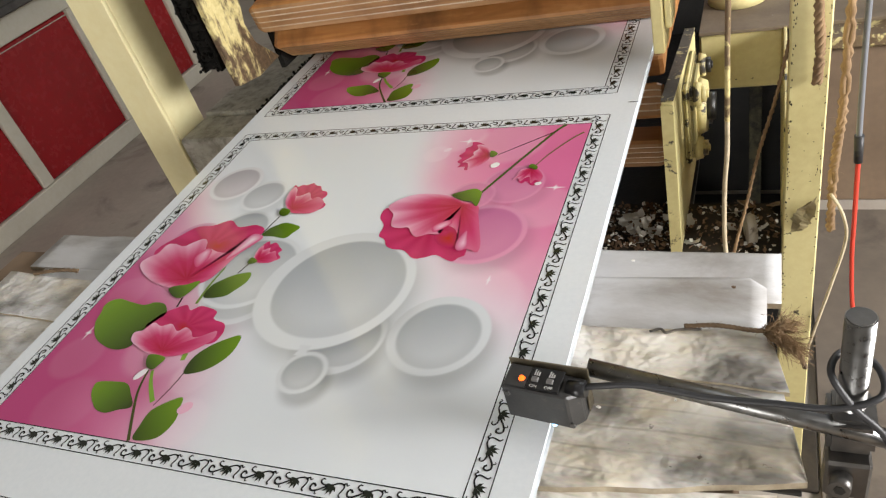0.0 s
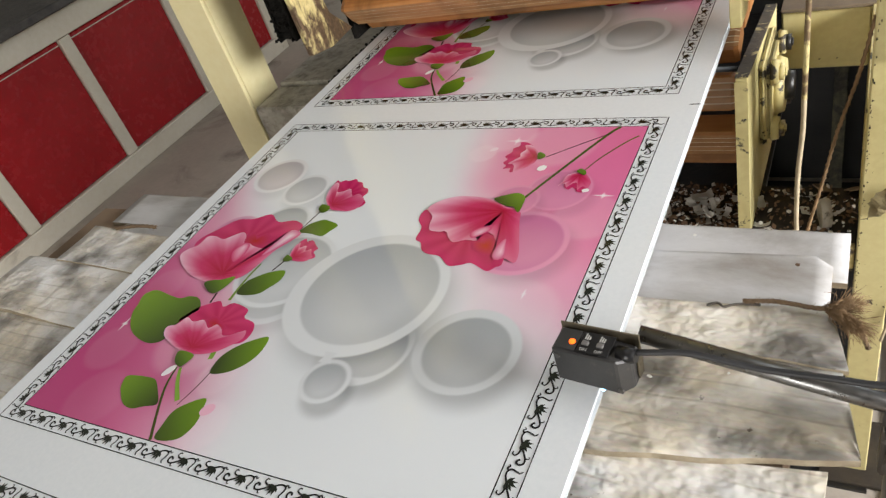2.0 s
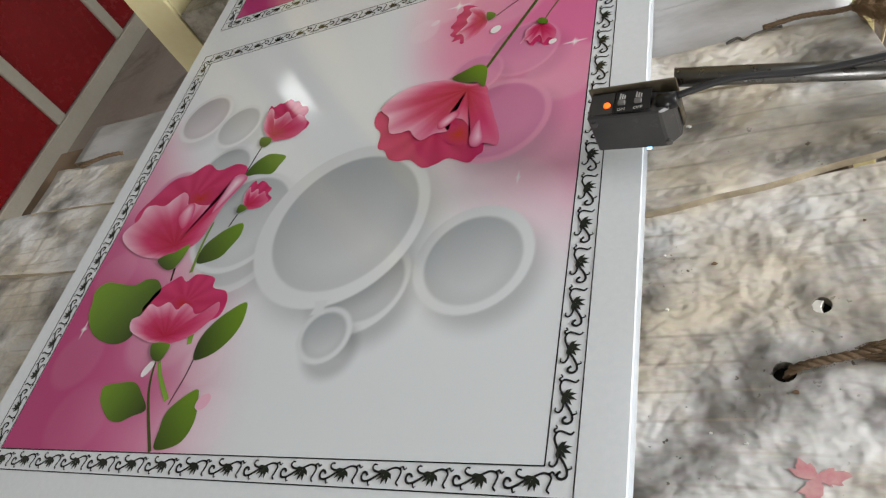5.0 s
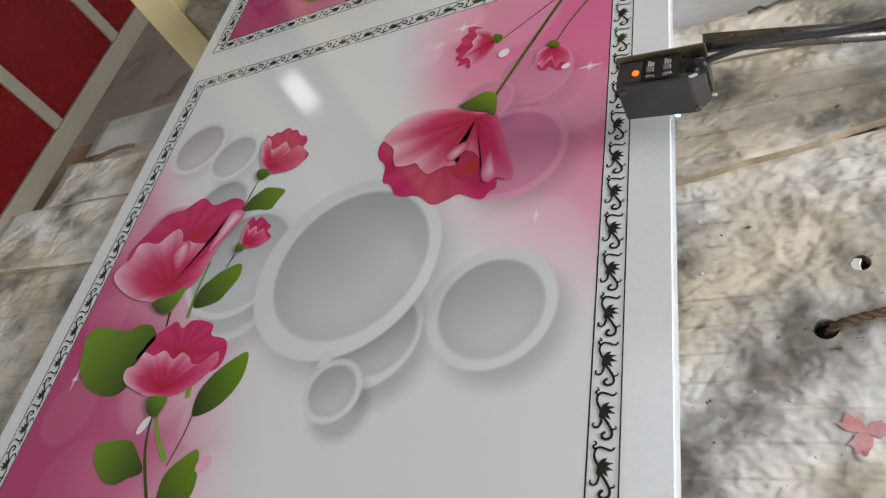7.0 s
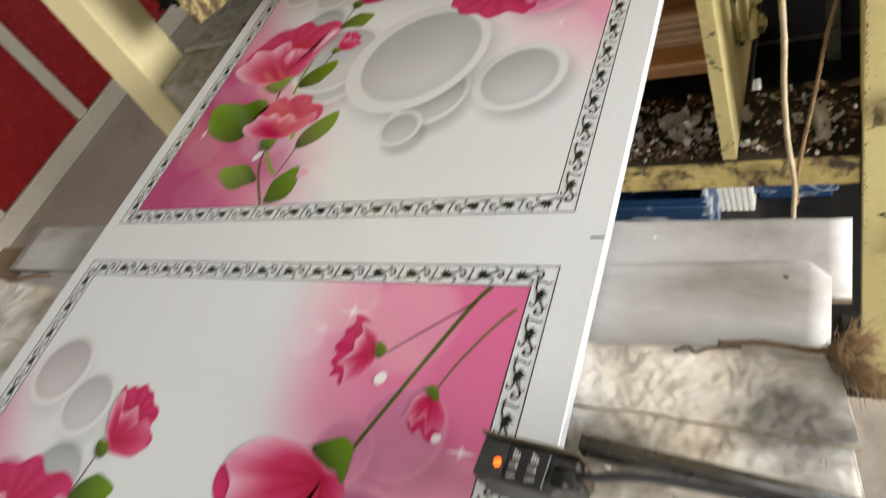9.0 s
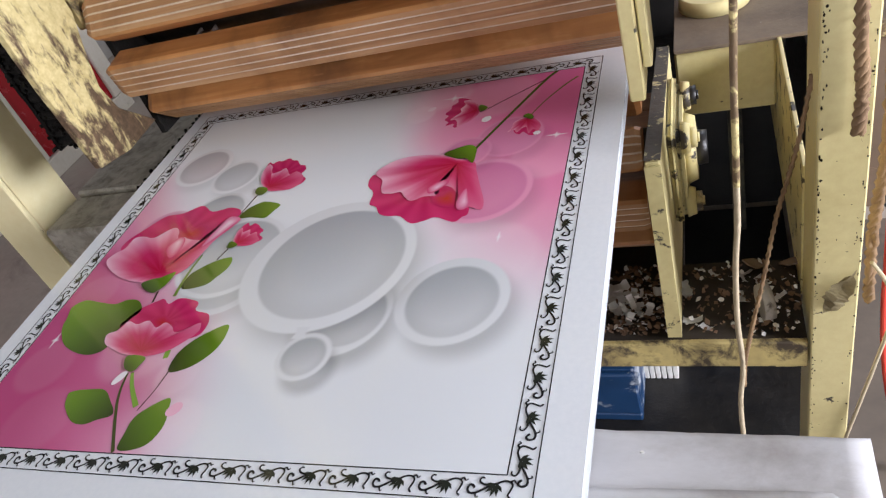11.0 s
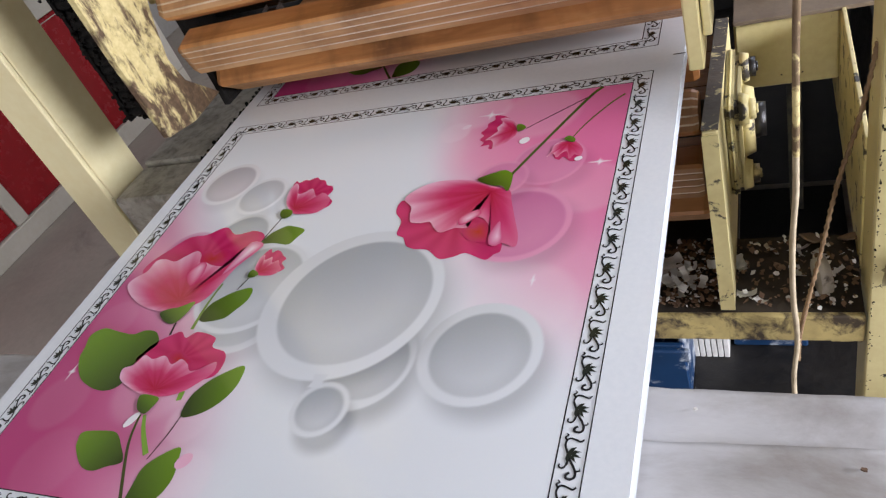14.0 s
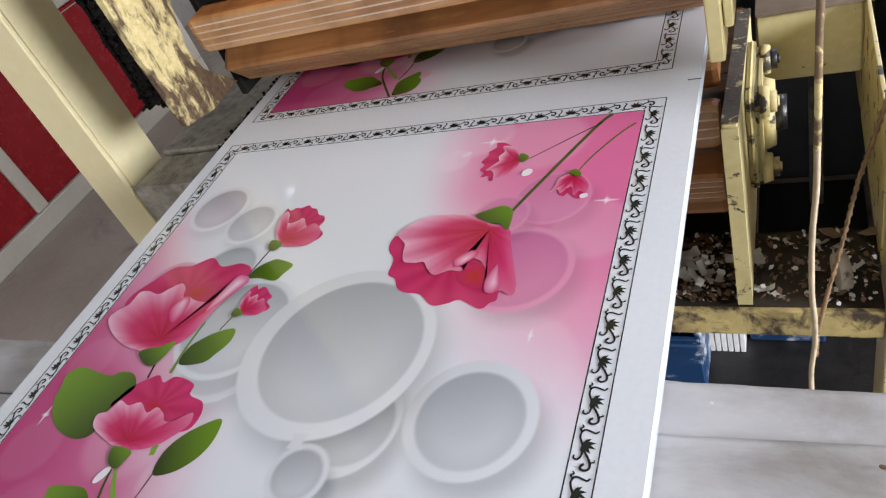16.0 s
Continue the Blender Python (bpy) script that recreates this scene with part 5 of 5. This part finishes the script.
st = thing("sensor_stand", "dull chrome rods joined by a grey clamp block", "stand", (0.766, 0.112, 0))
part("arm_rod", cyl((-0.165, -0.004, 0.0480), (0.075, -0.014, 0.0030), 0.0064, None, 20), STEEL, st, "dull chrome arm rod")
part("upright_rod", cyl((0.002, 0.004, -0.30), (-0.001, 0.002, 0.1045), 0.0086, None, 24), STEEL, st, "chrome upright rod")
part("rod_cap", cyl((-0.001, 0.002, 0.1042), (-0.001, 0.002, 0.1052), 0.0078, None, 24), DARK_STEEL, st)
block = part("clamp_block", box(-0.014, 0.014, -0.015, 0.015, -0.004, 0.027, 0.003, None, 2), DARK_STEEL, st, "grey steel clamp block")
part("clamp_tail", box(-0.014, 0.013, -0.022, -0.004, -0.042, -0.005, 0.002), DARK_STEEL, st)
part("screw_head", cyl((-0.004, -0.0222, -0.018), (-0.006, -0.034, -0.016), 0.0066, None, 20), DARK_STEEL, block)
# raised black hexagon draws the socket's dark recess
part("socket", cyl((-0.0060, -0.0340, -0.0160), (-0.0061, -0.0346, -0.0159), 0.0036, None, 6), OIL_AND_SHADE, block)
part("foot", box(-0.03, 0.03, -0.03, 0.03, -0.335, -0.30, 0.003), DARK_STEEL, st)
part("foot_leg", box(-0.02, 0.02, -0.02, 0.02, FLOOR, -0.336, 0.003), YELLOW_DIRTY, st)

cab = thing("sensor_cable", "thin black rubber cable looped round the rods", "cable")
part("cord", tube([(0.600, 0.090, 0.047), (0.612, 0.090, 0.050), (0.64, 0.094, 0.050), (0.68, 0.096, 0.042), (0.72, 0.096, 0.042), (0.755, 0.096, 0.043), (0.780, 0.105, 0.048), (0.778, 0.126, 0.052), (0.760, 0.128, 0.060), (0.752, 0.110, 0.060), (0.764, 0.098, 0.044), (0.785, 0.092, 0.020), (0.795, 0.085, -0.03), (0.80, 0.07, -0.25), (0.80, 0.07, FLOOR + 0.003)], 0.0023, 10, 8), RUBBER, cab)

# ---- cords, ropes and cables ----


def hung(name, label, category, bm, mat, partname="cord"):
    t = thing(name, label, category)
    part(partname, bm, mat, t)
    return t


hw = hung("hanging_wire", "bare hanging wire, dark above and pale below", "wire",
          tube([(0.668, 0.604, -0.05), (0.667, 0.606, -0.10), (0.663, 0.605, -0.16), (0.662, 0.606, -0.24), (0.665, 0.606, -0.31), (0.660, 0.604, -0.38), (0.662, 0.604, -0.47)], 0.0031, 8, 8), CREAM_CORD)
part("dark_length", tube([(0.680, 0.600, 0.60), (0.674, 0.600, 0.20), (0.670, 0.603, 0.06), (0.669, 0.603, 0.0), (0.668, 0.604, -0.052)], 0.0032, 8, 8), RUST, hw, "dark rusty wire")
hung("jute_rope", "frayed jute rope tied to the cross beam", "rope",
     rope([(0.735, 0.66, 0.02), (0.722, 0.65, -0.05), (0.704, 0.64, -0.12), (0.690, 0.625, -0.19), (0.676, 0.612, -0.255), (0.668, 0.607, -0.30), (0.665, 0.609, -0.35)], 0.0028, 320, 3, 110, 2), JUTE)
hung("braided_rope", "braided jute rope end hanging on the post", "rope",
     rope([(0.757, 0.612, 0.50), (0.759, 0.612, 0.20), (0.762, 0.611, 0.08), (0.765, 0.610, 0.03), (0.764, 0.610, -0.012)], 0.006, 220, 3, 60, 5), JUTE)
hung("long_rope", "thick frayed jute rope hanging beside the post", "rope",
     rope([(0.800, 0.66, 0.55), (0.799, 0.66, 0.20), (0.797, 0.66, 0.05), (0.797, 0.66, -0.08), (0.793, 0.66, -0.17), (0.795, 0.66, -0.265)], 0.0065, 200, 3, 110, 7), JUTE)
hung("cord_loop", "thin cream cord looping from the post", "cord",
     tube([(0.790, 0.64, -0.19), (0.806, 0.635, -0.22), (0.812, 0.632, -0.26), (0.800, 0.625, -0.33), (0.785, 0.616, -0.40), (0.775, 0.615, -0.46)], 0.0022, 7, 8), CREAM_CORD)
rc = hung("power_cable", "grey cable joined to a thin red cable", "cable",
          tube([(0.833, 0.78, 0.55), (0.828, 0.78, 0.10), (0.828, 0.78, -0.05), (0.832, 0.78, -0.20)], 0.0040, 8, 6), GREY_CABLE, "grey_cable")
part("sleeve", cyl((0.832, 0.78, -0.19), (0.834, 0.78, -0.235), 0.0065, 0.006, 14), RUBBER, rc)
part("red_cable", tube([(0.834, 0.78, -0.23), (0.837, 0.78, -0.33), (0.840, 0.78, -0.42), (0.852, 0.78, -0.55), (0.89, 0.78, FLOOR + 0.016)], 0.0034, 8, 8), RED_CABLE, rc, "thin red cable")
tag = thing("paper_tag", "crumpled twist of dull yellow tape knotted on the post", "tape")
bm = bmesh.new()
prev = None
tape_rnd = random.Random(8)
for i in range(15):
    f = i / 14
    w = 0.006 + 0.006 * math.sin(f * 3.0) + tape_rnd.uniform(-0.0015, 0.0015)
    cx, cz = 0.766 - 0.016 * f + tape_rnd.uniform(-0.002, 0.002), -0.180 - 0.052 * f
    row = [bm.verts.new((cx + (k - 1) * w, 0.6160 - 0.004 * abs(math.sin(f * 4 + k * 1.7)), cz + 0.006 * (k - 1) * math.cos(f * 5))) for k in (0, 1, 2)]
    if prev:
        for k in (0, 1):
            bm.faces.new((prev[k], row[k], row[k + 1], prev[k + 1]))
    prev = row
bmesh.ops.solidify(bm, geom=bm.faces[:], thickness=0.0010)
part("tape", bm, surface("dull_yellow_tape", (0.42, 0.36, 0.20), (0.26, 0.21, 0.11), 0.7, big=60, fine=200, relief=0.0006), tag)

def frayed(root, way, length, spread, count, seed):
    """A tuft of loose, wavy fibres fanning out from the end of a cord."""
    r = random.Random(seed)
    bm = bmesh.new()
    root, way = Vector(root), Vector(way).normalized()
    for i in range(count):
        d = (way + Vector((r.gauss(0, 1), r.gauss(0, 1), r.gauss(0, 0.7))) * spread).normalized()
        a = root + Vector((r.gauss(0, 1), r.gauss(0, 1), r.gauss(0, 0.6))) * 0.0016
        n = length * r.uniform(0.45, 1.0)
        wob = [Vector((r.gauss(0, 1), r.gauss(0, 1), r.gauss(0, 1))) * 0.0018 for _ in range(3)]
        tube([a, a + way * n * 0.3 + wob[0], a + (way * 0.5 + d * 0.5) * n * 0.65 + wob[1], a + (way * 0.4 + d * 0.6) * n + wob[2]], r.uniform(0.00018, 0.00042), 4, 3, bm, 0.5)
    return bm


JUTE_PALE = surface("pale_jute_fibre", (0.46, 0.34, 0.19), (0.28, 0.19, 0.10), 0.9, big=60, fine=400, relief=0.0)
tw = thing("jute_twine", "fibrous jute twine binding the cover boards", "twine")
part("cord", rope([(0.655, 0.206, -0.006), (0.680, 0.207, -0.004), (0.705, 0.204, -0.004), (0.722, 0.203, -0.003), (0.734, 0.200, -0.010), (0.744, 0.192, -0.030)], 0.0021, 520, 3, 150, 3), JUTE_DARK, tw)
part("frayed_end", frayed((0.716, 0.203, -0.003), (1.0, 0.45, 0.0), 0.030, 0.44, 260, 4), JUTE, tw, "loose jute fibres")
part("frayed_end", frayed((0.718, 0.202, -0.003), (1.0, -0.75, -0.15), 0.036, 0.30, 300, 9), JUTE, tw)
tw = thing("jute_twine", "thick jute twine threaded through a round hole", "twine")
part("cord", rope([(0.650, -0.076, -0.030), (0.655, -0.075, -0.017), (0.675, -0.071, -0.014), (0.700, -0.067, -0.013), (0.722, -0.060, -0.012), (0.755, -0.045, -0.020), (0.80, -0.03, -0.05)], 0.0027, 380, 3, 260, 6), JUTE_DARK, tw)
part("frayed_end", frayed((0.698, -0.066, -0.014), (1.0, -0.05, -0.25), 0.085, 0.42, 420, 3), JUTE_PALE, tw, "pale loose jute fibres")
part("frayed_end", frayed((0.690, -0.068, -0.014), (1.0, 0.10, -0.12), 0.06, 0.22, 260, 5), JUTE_DARK, tw)
tw = thing("jute_twine", "short brown twine lying on the boards", "twine")
part("cord", rope([(-0.150, 0.234, -0.009), (-0.125, 0.236, -0.006), (-0.100, 0.240, -0.006), (-0.080, 0.244, -0.010)], 0.0026, 300, 3, 60, 11), JUTE_DARK, tw)

# ---- scrap on the beam and floor ----
rnd = random.Random(12)


def chip(bm, x, y, z, size, thick, curl=0.3):
    a, tilt = rnd.uniform(0, 6.28), rnd.uniform(-curl, curl)
    n = rnd.randint(4, 6)
    pts = [((size * rnd.uniform(0.5, 1.0)) * math.cos(2 * math.pi * i / n), size * rnd.uniform(0.4, 0.8) * math.sin(2 * math.pi * i / n)) for i in range(n)]
    m = Matrix.Translation((x, y, z)) @ Euler((tilt, rnd.uniform(-curl, curl), a)).to_matrix().to_4x4()
    lo = [bm.verts.new(m @ Vector((p, q, 0))) for p, q in pts]
    hi = [bm.verts.new(m @ Vector((p, q, thick))) for p, q in pts]
    bm.faces.new(hi)
    bm.faces.new(lo[::-1])
    for i in range(n):
        bm.faces.new((lo[i], lo[(i + 1) % n], hi[(i + 1) % n], hi[i]))


for label, mat, count, smin, smax in (("small white plastic scrap chips", CHIP_WHITE, 300, 0.0012, 0.006), ("brown flakes and dirty scrap", CHIP_BROWN, 900, 0.0015, 0.006)):
    bm = bmesh.new()
    for i in range(count):
        x = rnd.choice((rnd.uniform(0.40, 0.60), rnd.uniform(0.40, 0.73)))
        chip(bm, x, rnd.uniform(0.636, 0.752), -0.291 + rnd.uniform(0, 0.008), rnd.uniform(smin, smax), 0.0006, 0.8)
    tagged(part("scrap_chips", bm, mat, None, label, "stuff"), category="scrap")
def curl(length, width, bend):
    """A curled strip of thin plastic with a ragged edge."""
    bm = bmesh.new()
    prev = None
    for i in range(9):
        a = bend * (i / 8 - 0.5)
        r = length / max(abs(bend), 0.2)
        w = width * rnd.uniform(0.7, 1.1)
        row = [bm.verts.new((r * math.sin(a), k * w / 2, r * (1 - math.cos(a)))) for k in (-1, 1)]
        if prev:
            bm.faces.new((prev[0], row[0], row[1], prev[1]))
        prev = row
    bmesh.ops.solidify(bm, geom=bm.faces[:], thickness=0.0007)
    return bm


for x, y, n in ((0.545, 0.660, 16), (0.530, 0.690, 10), (0.60, 0.700, 4), (0.630, 0.655, 2), (0.655, 0.725, 3), (0.690, 0.690, 3), (0.47, 0.68, 5)):
    for k in range(n):
        ob = part("plastic_offcut", curl(rnd.uniform(0.014, 0.040), rnd.uniform(0.005, 0.015), rnd.uniform(0.5, 2.6)), CHIP_WHITE, None, "curled white plastic offcut on the dirty beam")
        tagged(ob, category="offcut", group="offcuts on the beam")
        ob.location = (x + rnd.gauss(0, 0.012), y + rnd.gauss(0, 0.010), -0.290 + 0.0025 * k)
        ob.rotation_euler = (rnd.uniform(-0.5, 0.5), rnd.uniform(-0.4, 0.4), rnd.uniform(0, 6.28))
roll = thing("tape_roll", "small dirty white plastic roll on the beam", "roll", (0.693, 0.665, -0.270))
part("ring", cyl((-0.006, 0, 0), (0.006, 0.003, 0), 0.021, 0.021, 24), DUST_PALE, roll)
for x in (0.665, 0.71):
    bm = bmesh.new()
    chip(bm, x + 0.02, 0.745, -0.284, 0.022, 0.002, 0.5)
    tagged(part("board_offcut", bm, CARDBOARD, None, "torn brown board offcut"), category="scrap", group="offcuts on the beam")


def tub(x, y, w, d, h, label, mat):
    t = thing("plastic_tub", label, "tub", (x, y, FLOOR + 0.004))
    bm = bmesh.new()
    box(-w / 2, w / 2, -d / 2, d / 2, 0, 0.02, 0.003, bm)
    for a, b, c, e in ((-w / 2, w / 2, -d / 2, -d / 2 + 0.012), (-w / 2, w / 2, d / 2 - 0.012, d / 2), (-w / 2, -w / 2 + 0.012, -d / 2 + 0.012, d / 2 - 0.012), (w / 2 - 0.012, w / 2, -d / 2 + 0.012, d / 2 - 0.012)):
        box(a, b, c, e, 0.02, h, 0.003, bm)
    part("shell", bm, mat, t)
    part("rim", box(-w / 2 - 0.01, w / 2 + 0.01, -d / 2 - 0.012, -d / 2 - 0.001, h - 0.03, h, 0.003), mat, t)


tub(0.37, 1.00, 0.24, 0.26, 0.15, "scuffed blue plastic tub on the floor", BLUE_TUB)
tub(0.625, 1.06, 0.13, 0.12, 0.06, "blue plastic tub on the floor", BLUE_TUB)
# black slab on the concrete: the floor's shade put in as colour
mat = thing("floor_shade", "black slab painting the shaded floor under the machine", "mat")
part("mat", box(0.0, 0.78, 0.58, 1.48, FLOOR, FLOOR + 0.004, 0.001), OIL_AND_SHADE, mat)
bn = thing("profile_bundle", "bundle of pale plastic profiles on the floor", "profiles", (0.522, 1.05, FLOOR + 0.004))
for i in range(6):
    part("profile", box(-0.033 + i * 0.011, -0.024 + i * 0.011, -0.08, 0.2, 0, 0.10, 0.001), CHIP_WHITE, bn)

bx = thing("brown_crate", "brown board crate standing on the floor", "crate", (1.25, 1.75, FLOOR))
part("side", box(-0.42, 0.42, -0.3, 0.3, 0.0, 0.42, 0.006), CARDBOARD, bx)
part("lid", box(-0.44, 0.44, -0.32, 0.32, 0.422, 0.45, 0.006), RUST, bx)
pipe = thing("steel_roller", "dull steel roller lying on the crate", "roller", (1.1, 1.62, FLOOR + 0.50))
part("barrel", cyl((-0.16, 0, 0), (0.25, 0.05, 0), 0.05, None, 24), DARK_STEEL, pipe)
part("journal", cyl((-0.22, -0.006, 0), (-0.161, 0, 0), 0.02, None, 16), DARK_STEEL, pipe)

ct = thing("cardboard_box", "brown cardboard box standing beside the bed", "box", (0.98, -0.25, FLOOR))
part("carton", box(-0.22, 0.22, -0.22, 0.22, 0.0, 0.34, 0.004), CARDBOARD, ct)
part("flap", box(-0.22, 0.22, -0.22, -0.004, 0.342, 0.347, 0.001), CARDBOARD, ct)
part("flap", box(-0.22, 0.22, 0.004, 0.22, 0.342, 0.349, 0.001), CARDBOARD, ct)
pl = thing("plywood_sheet", "dusty grey-brown plywood sheet lying on the floor", "sheet")
part("sheet", box(0.81, 1.55, 0.14, 1.40, FLOOR, FLOOR + 0.012, 0.002), surface("grey_brown_plywood", (0.19, 0.155, 0.12), (0.12, 0.10, 0.08), 0.8, big=4, fine=50, relief=0.0006, stain=(0.07, 0.055, 0.045), stain_amt=(0.55, 0.75), stain_scale=5), pl)

motions()
